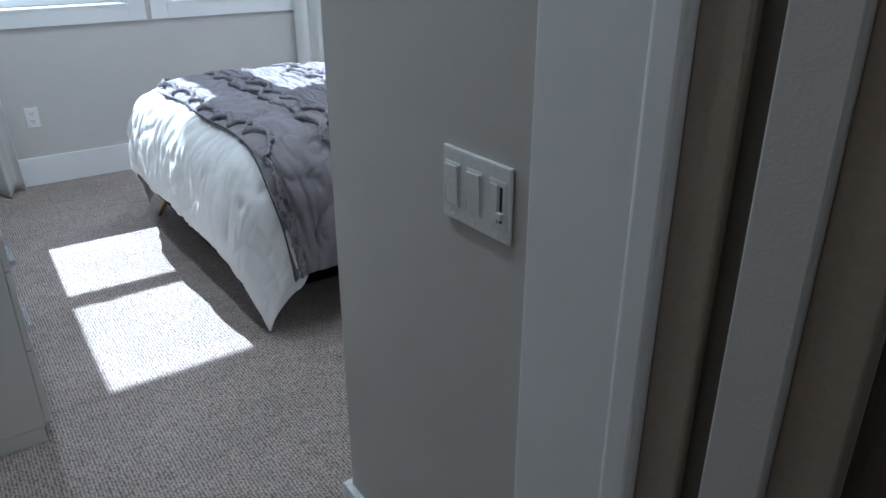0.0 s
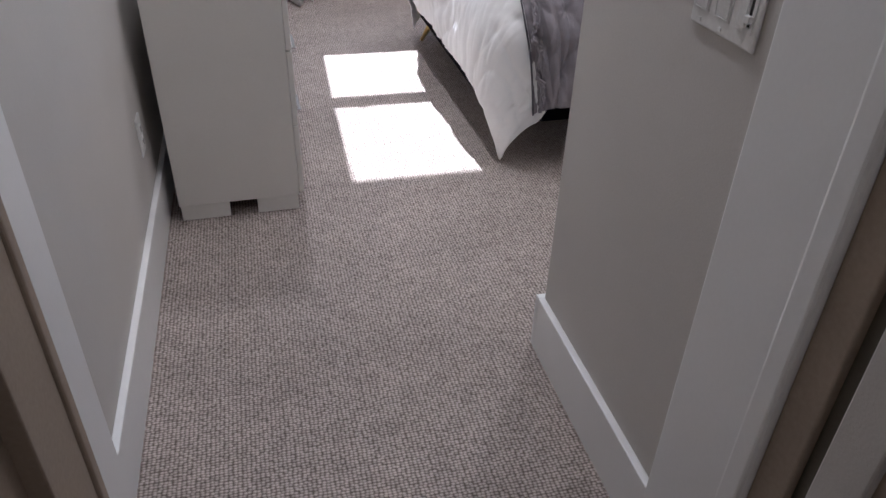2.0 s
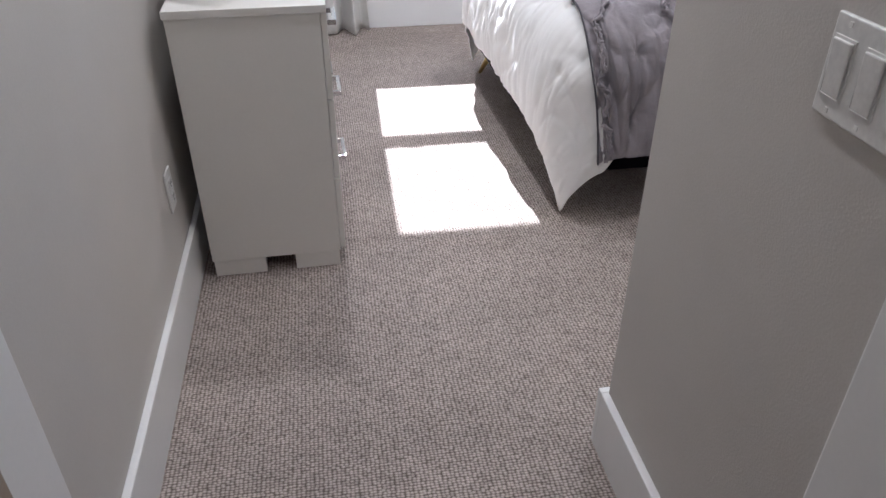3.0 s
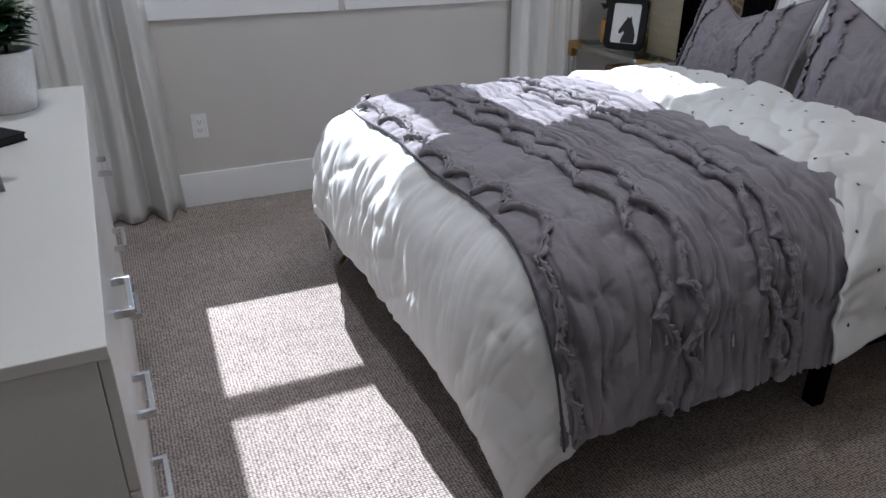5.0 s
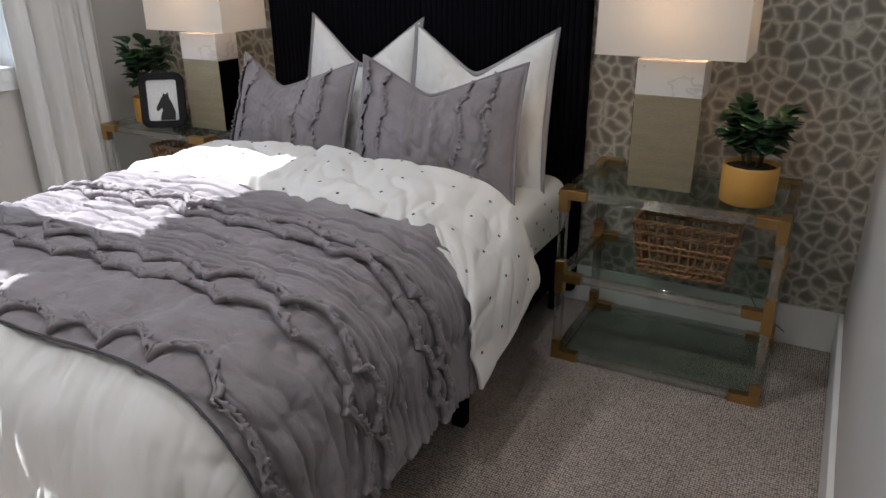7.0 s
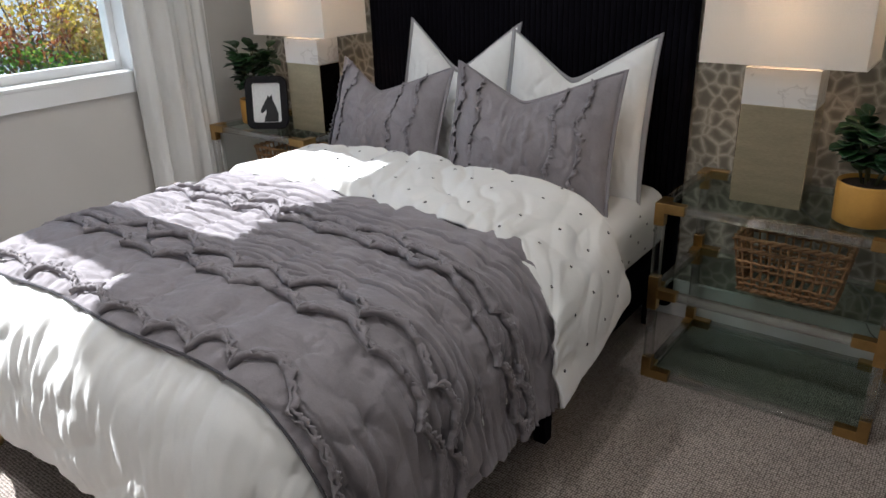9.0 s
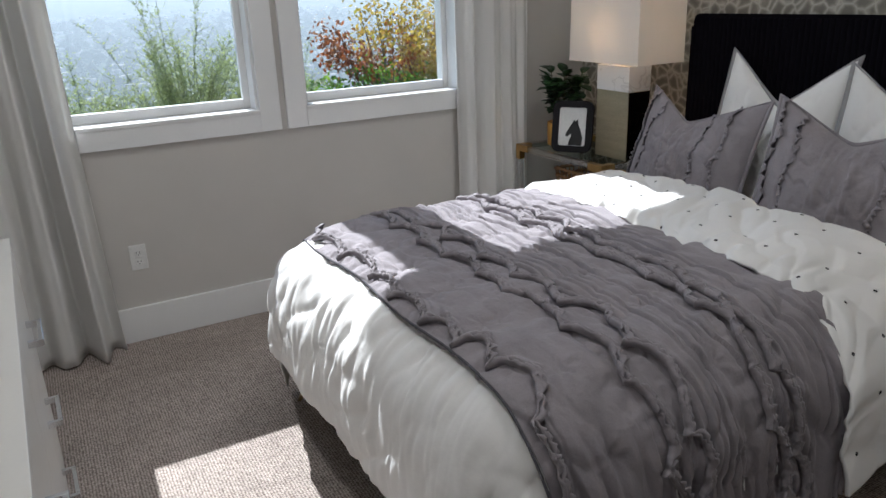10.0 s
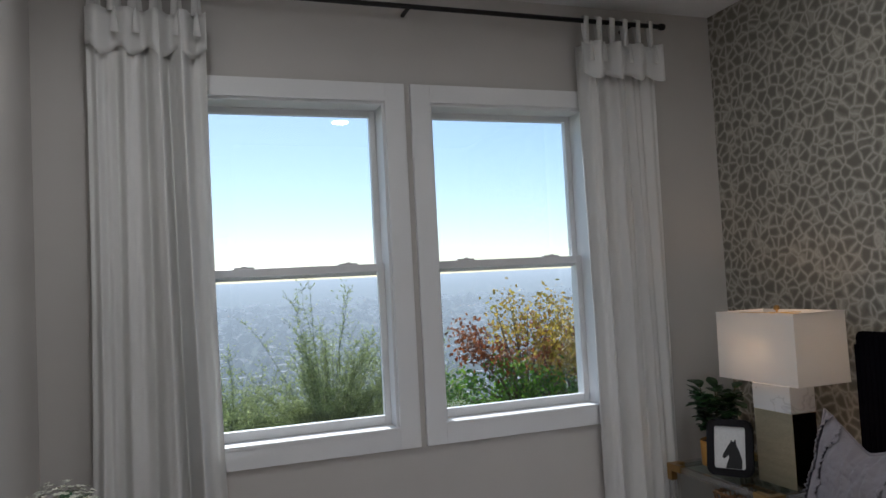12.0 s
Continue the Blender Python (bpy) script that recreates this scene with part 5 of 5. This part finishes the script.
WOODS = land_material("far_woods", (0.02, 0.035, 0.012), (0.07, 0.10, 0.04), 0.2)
verts, faces = [], []
for i in range(5200):
    y = 110 + 1900 * rnd.random() ** 1.7
    x = rnd.uniform(-0.25, 1.0) * y * 0.9
    r = rnd.uniform(3, 8) * (0.7 + y / 1500)
    z = -3.2 - 95 * smooth(y, 6, 330) + 175 * smooth(y, 350, 4700)
    k = len(verts)
    for j in range(6):
        t = j * math.pi / 3 + rnd.uniform(-0.3, 0.3)
        verts.append((x + r * rnd.uniform(0.7, 1.2) * math.cos(t), y + r * math.sin(t), z + r * rnd.uniform(0.2, 0.7)))
    verts.append((x + rnd.uniform(-1, 1), y, z + r * rnd.uniform(1.0, 1.5)))
    verts.append((x, y, z - 1))
    for j in range(6):
        faces.append((k + j, k + (j + 1) % 6, k + 6))
        faces.append((k + (j + 1) % 6, k + j, k + 7))
me = bpy.data.meshes.new("far_trees")
me.from_pydata(verts, [], faces)
me.materials.append(WOODS)
tagged(new("far_trees", me), "dark hazy tree clumps across the valley", "trees", kind="stuff")


def leaf_mat(name, cols, rough=0.55):
    m = bpy.data.materials.new(name)
    m.use_nodes = True
    nt, p = prin(m)
    ge = nt.nodes.new("ShaderNodeNewGeometry")
    r = nt.nodes.new("ShaderNodeValToRGB")
    el = r.color_ramp.elements
    for i, c in enumerate(cols):
        e = el[i] if i < 2 else el.new(i / (len(cols) - 1))
        e.position, e.color = i / (len(cols) - 1), (*c, 1)
    nt.links.new(ge.outputs["Random Per Island"], r.inputs[0])
    nt.links.new(r.outputs[0], p.inputs["Base Color"])
    p.inputs["Roughness"].default_value = rough
    tr = nt.nodes.new("ShaderNodeBsdfTranslucent")
    nt.links.new(r.outputs[0], tr.inputs[0])
    mx = nt.nodes.new("ShaderNodeMixShader")
    mx.inputs[0].default_value = 0.5
    nt.links.new(p.outputs[0], mx.inputs[1])
    nt.links.new(tr.outputs[0], mx.inputs[2])
    nt.links.new(mx.outputs[0], nt.nodes["Material Output"].inputs[0])
    return m


BARK = mat("grey_brown_bark", (0.14, 0.11, 0.085), 0.9, vary=0.2, grain=0.3, gscale=40, bump=0.5)
GREEN_BARK = mat("green_bark", (0.16, 0.19, 0.08), 0.8, vary=0.2, grain=0.2, bump=0.3)
FEATHERY = leaf_mat("feathery_leaves", [(0.26, 0.31, 0.10), (0.38, 0.44, 0.17), (0.46, 0.50, 0.24), (0.30, 0.36, 0.12)])
GREENS = leaf_mat("green_leaves", [(0.05, 0.14, 0.02), (0.12, 0.26, 0.03), (0.22, 0.34, 0.05), (0.07, 0.18, 0.03)])
YELLOWS = leaf_mat("yellow_leaves", [(0.45, 0.30, 0.03), (0.55, 0.42, 0.10), (0.40, 0.24, 0.06), (0.36, 0.34, 0.05)])
REDS = leaf_mat("rust_leaves", [(0.20, 0.05, 0.02), (0.32, 0.10, 0.03), (0.14, 0.06, 0.03), (0.40, 0.16, 0.05)])


def blade(bm, p, d, ln, wd, rnd):
    d = d.normalized()
    s = d.cross(Vector((rnd.uniform(-1, 1), rnd.uniform(-1, 1), rnd.uniform(-1, 1)))).normalized() * wd / 2
    a, b, c, e = (bm.verts.new(q) for q in (p, p + d * ln * 0.5 + s, p + d * ln, p + d * ln * 0.5 - s))
    bm.faces.new((a, b, c, e))


def wispy_tree(x, y, z, tall, wide, seed):
    """Slender arching green twigs with tiny leaves."""
    ob = thing("feathery_tree", x, y, z, "wispy green tree with thin arching twigs", "tree", "hillside trees")
    rnd = random.Random(seed)
    part("trunk", tube([(0, 0, 0), (0.05, 0, tall * 0.2), (0.0, 0.05, tall * 0.4)], 0.06, 10, taper=0.5), GREEN_BARK, ob, smooth=True)
    twigs, leaves = bmesh.new(), bmesh.new()
    for k in range(290):
        t = rnd.uniform(0, 6.283)
        out = wide * rnd.uniform(0.15, 1.0)
        top = Vector((out * math.cos(t), out * 0.6 * math.sin(t), tall * (1.05 - 0.45 * (out / wide) ** 1.5) * (rnd.uniform(0.85, 1.0) if k % 15 == 0 else rnd.uniform(0.42, 0.80))))
        base = Vector((0.02, 0.02, tall * rnd.uniform(0.15, 0.4)))
        pts = []
        for i in range(9):
            q = i / 8
            p = base.lerp(top, q) + Vector((0, 0, 0.18 * tall * math.sin(math.pi * q) * 0.4))
            p += Vector((0.05 * noise.noise(Vector((k, q * 4, 0))), 0.05 * noise.noise(Vector((k, q * 4, 5))), 0.03 * noise.noise(Vector((k, q * 4, 9))))) * (1 + q)
            pts.append(p)
        tube(pts, 0.011, 5, twigs, 0.2)
        for i in range(2, 9):
            for _ in range(9):
                p = pts[i - 1].lerp(pts[i], rnd.random())
                d = Vector((rnd.uniform(-1, 1), rnd.uniform(-1, 1), rnd.uniform(0.1, 1.1)))
                side = p + d.normalized() * rnd.uniform(0.06, 0.36)
                if rnd.random() < 0.35:
                    tube([p, side], 0.003, 4, twigs, 0.5)
                for _ in range(5):
                    blade(leaves, p.lerp(side, rnd.random()), d + Vector((rnd.uniform(-1, 1), rnd.uniform(-1, 1), rnd.uniform(-0.5, 1))), rnd.uniform(0.03, 0.07), 0.014, rnd)
    part("limbs", twigs, GREEN_BARK, ob, smooth=True)
    part("crown", leaves, FEATHERY, ob)


def autumn_tree(x, y, z, seed):
    """A low spreading tree, green below, yellow and rust towards the tips."""
    ob = thing("autumn_tree", x, y, z, "low tree with green, yellow and rust autumn leaves", "tree", "hillside trees")
    rnd = random.Random(seed)
    part("trunk", tube([(0, 0, 0), (0.03, 0.02, 0.7), (-0.02, 0.0, 1.3)], 0.09, 10, taper=0.6), BARK, ob, smooth=True)
    limbs = bmesh.new()
    crowns = {"green": bmesh.new(), "yellow": bmesh.new(), "rust": bmesh.new()}
    for k in range(95):
        t = rnd.uniform(0, 6.283)
        out = 1.35 * math.sqrt(rnd.random())
        top = Vector((out * math.cos(t), 0.7 * out * math.sin(t), 3.1 - 0.55 * out ** 1.6 + rnd.uniform(-1.5, 0.35)))
        base = Vector((0, 0, rnd.uniform(0.8, 1.4)))
        mid = base.lerp(top, 0.5) + Vector((0, 0, 0.15))
        tube([base, mid, top], 0.016, 5, limbs, 0.2)
        hgt = top.z + 0.35 * noise.noise(top * 1.3)
        kind = "green" if hgt < 2.3 else ("rust" if top.x < -0.1 + rnd.uniform(-0.3, 0.2) else "yellow")
        for _ in range(75):
            q = rnd.uniform(0.55, 1.06)
            p = mid.lerp(top, q) + Vector((rnd.gauss(0, 0.10), rnd.gauss(0, 0.10), rnd.gauss(0, 0.09)))
            blade(crowns[kind], p, Vector((rnd.uniform(-1, 1), rnd.uniform(-1, 1), rnd.uniform(-1.3, 0.2))), rnd.uniform(0.05, 0.10), rnd.uniform(0.03, 0.055), rnd)
    part("limbs", limbs, BARK, ob, smooth=True)
    part("green_crown", crowns["green"], GREENS, ob)
    part("yellow_crown", crowns["yellow"], YELLOWS, ob)
    part("rust_crown", crowns["rust"], REDS, ob)


wispy_tree(2.9, 12.0, -3.3, 5.4, 2.6, 3)
wispy_tree(4.7, 12.6, -3.4, 4.8, 1.7, 5)
wispy_tree(1.5, 13.0, -3.4, 4.3, 2.2, 8)
autumn_tree(5.25, 9.0, -1.75, 4)
autumn_tree(6.35, 9.6, -1.95, 6)
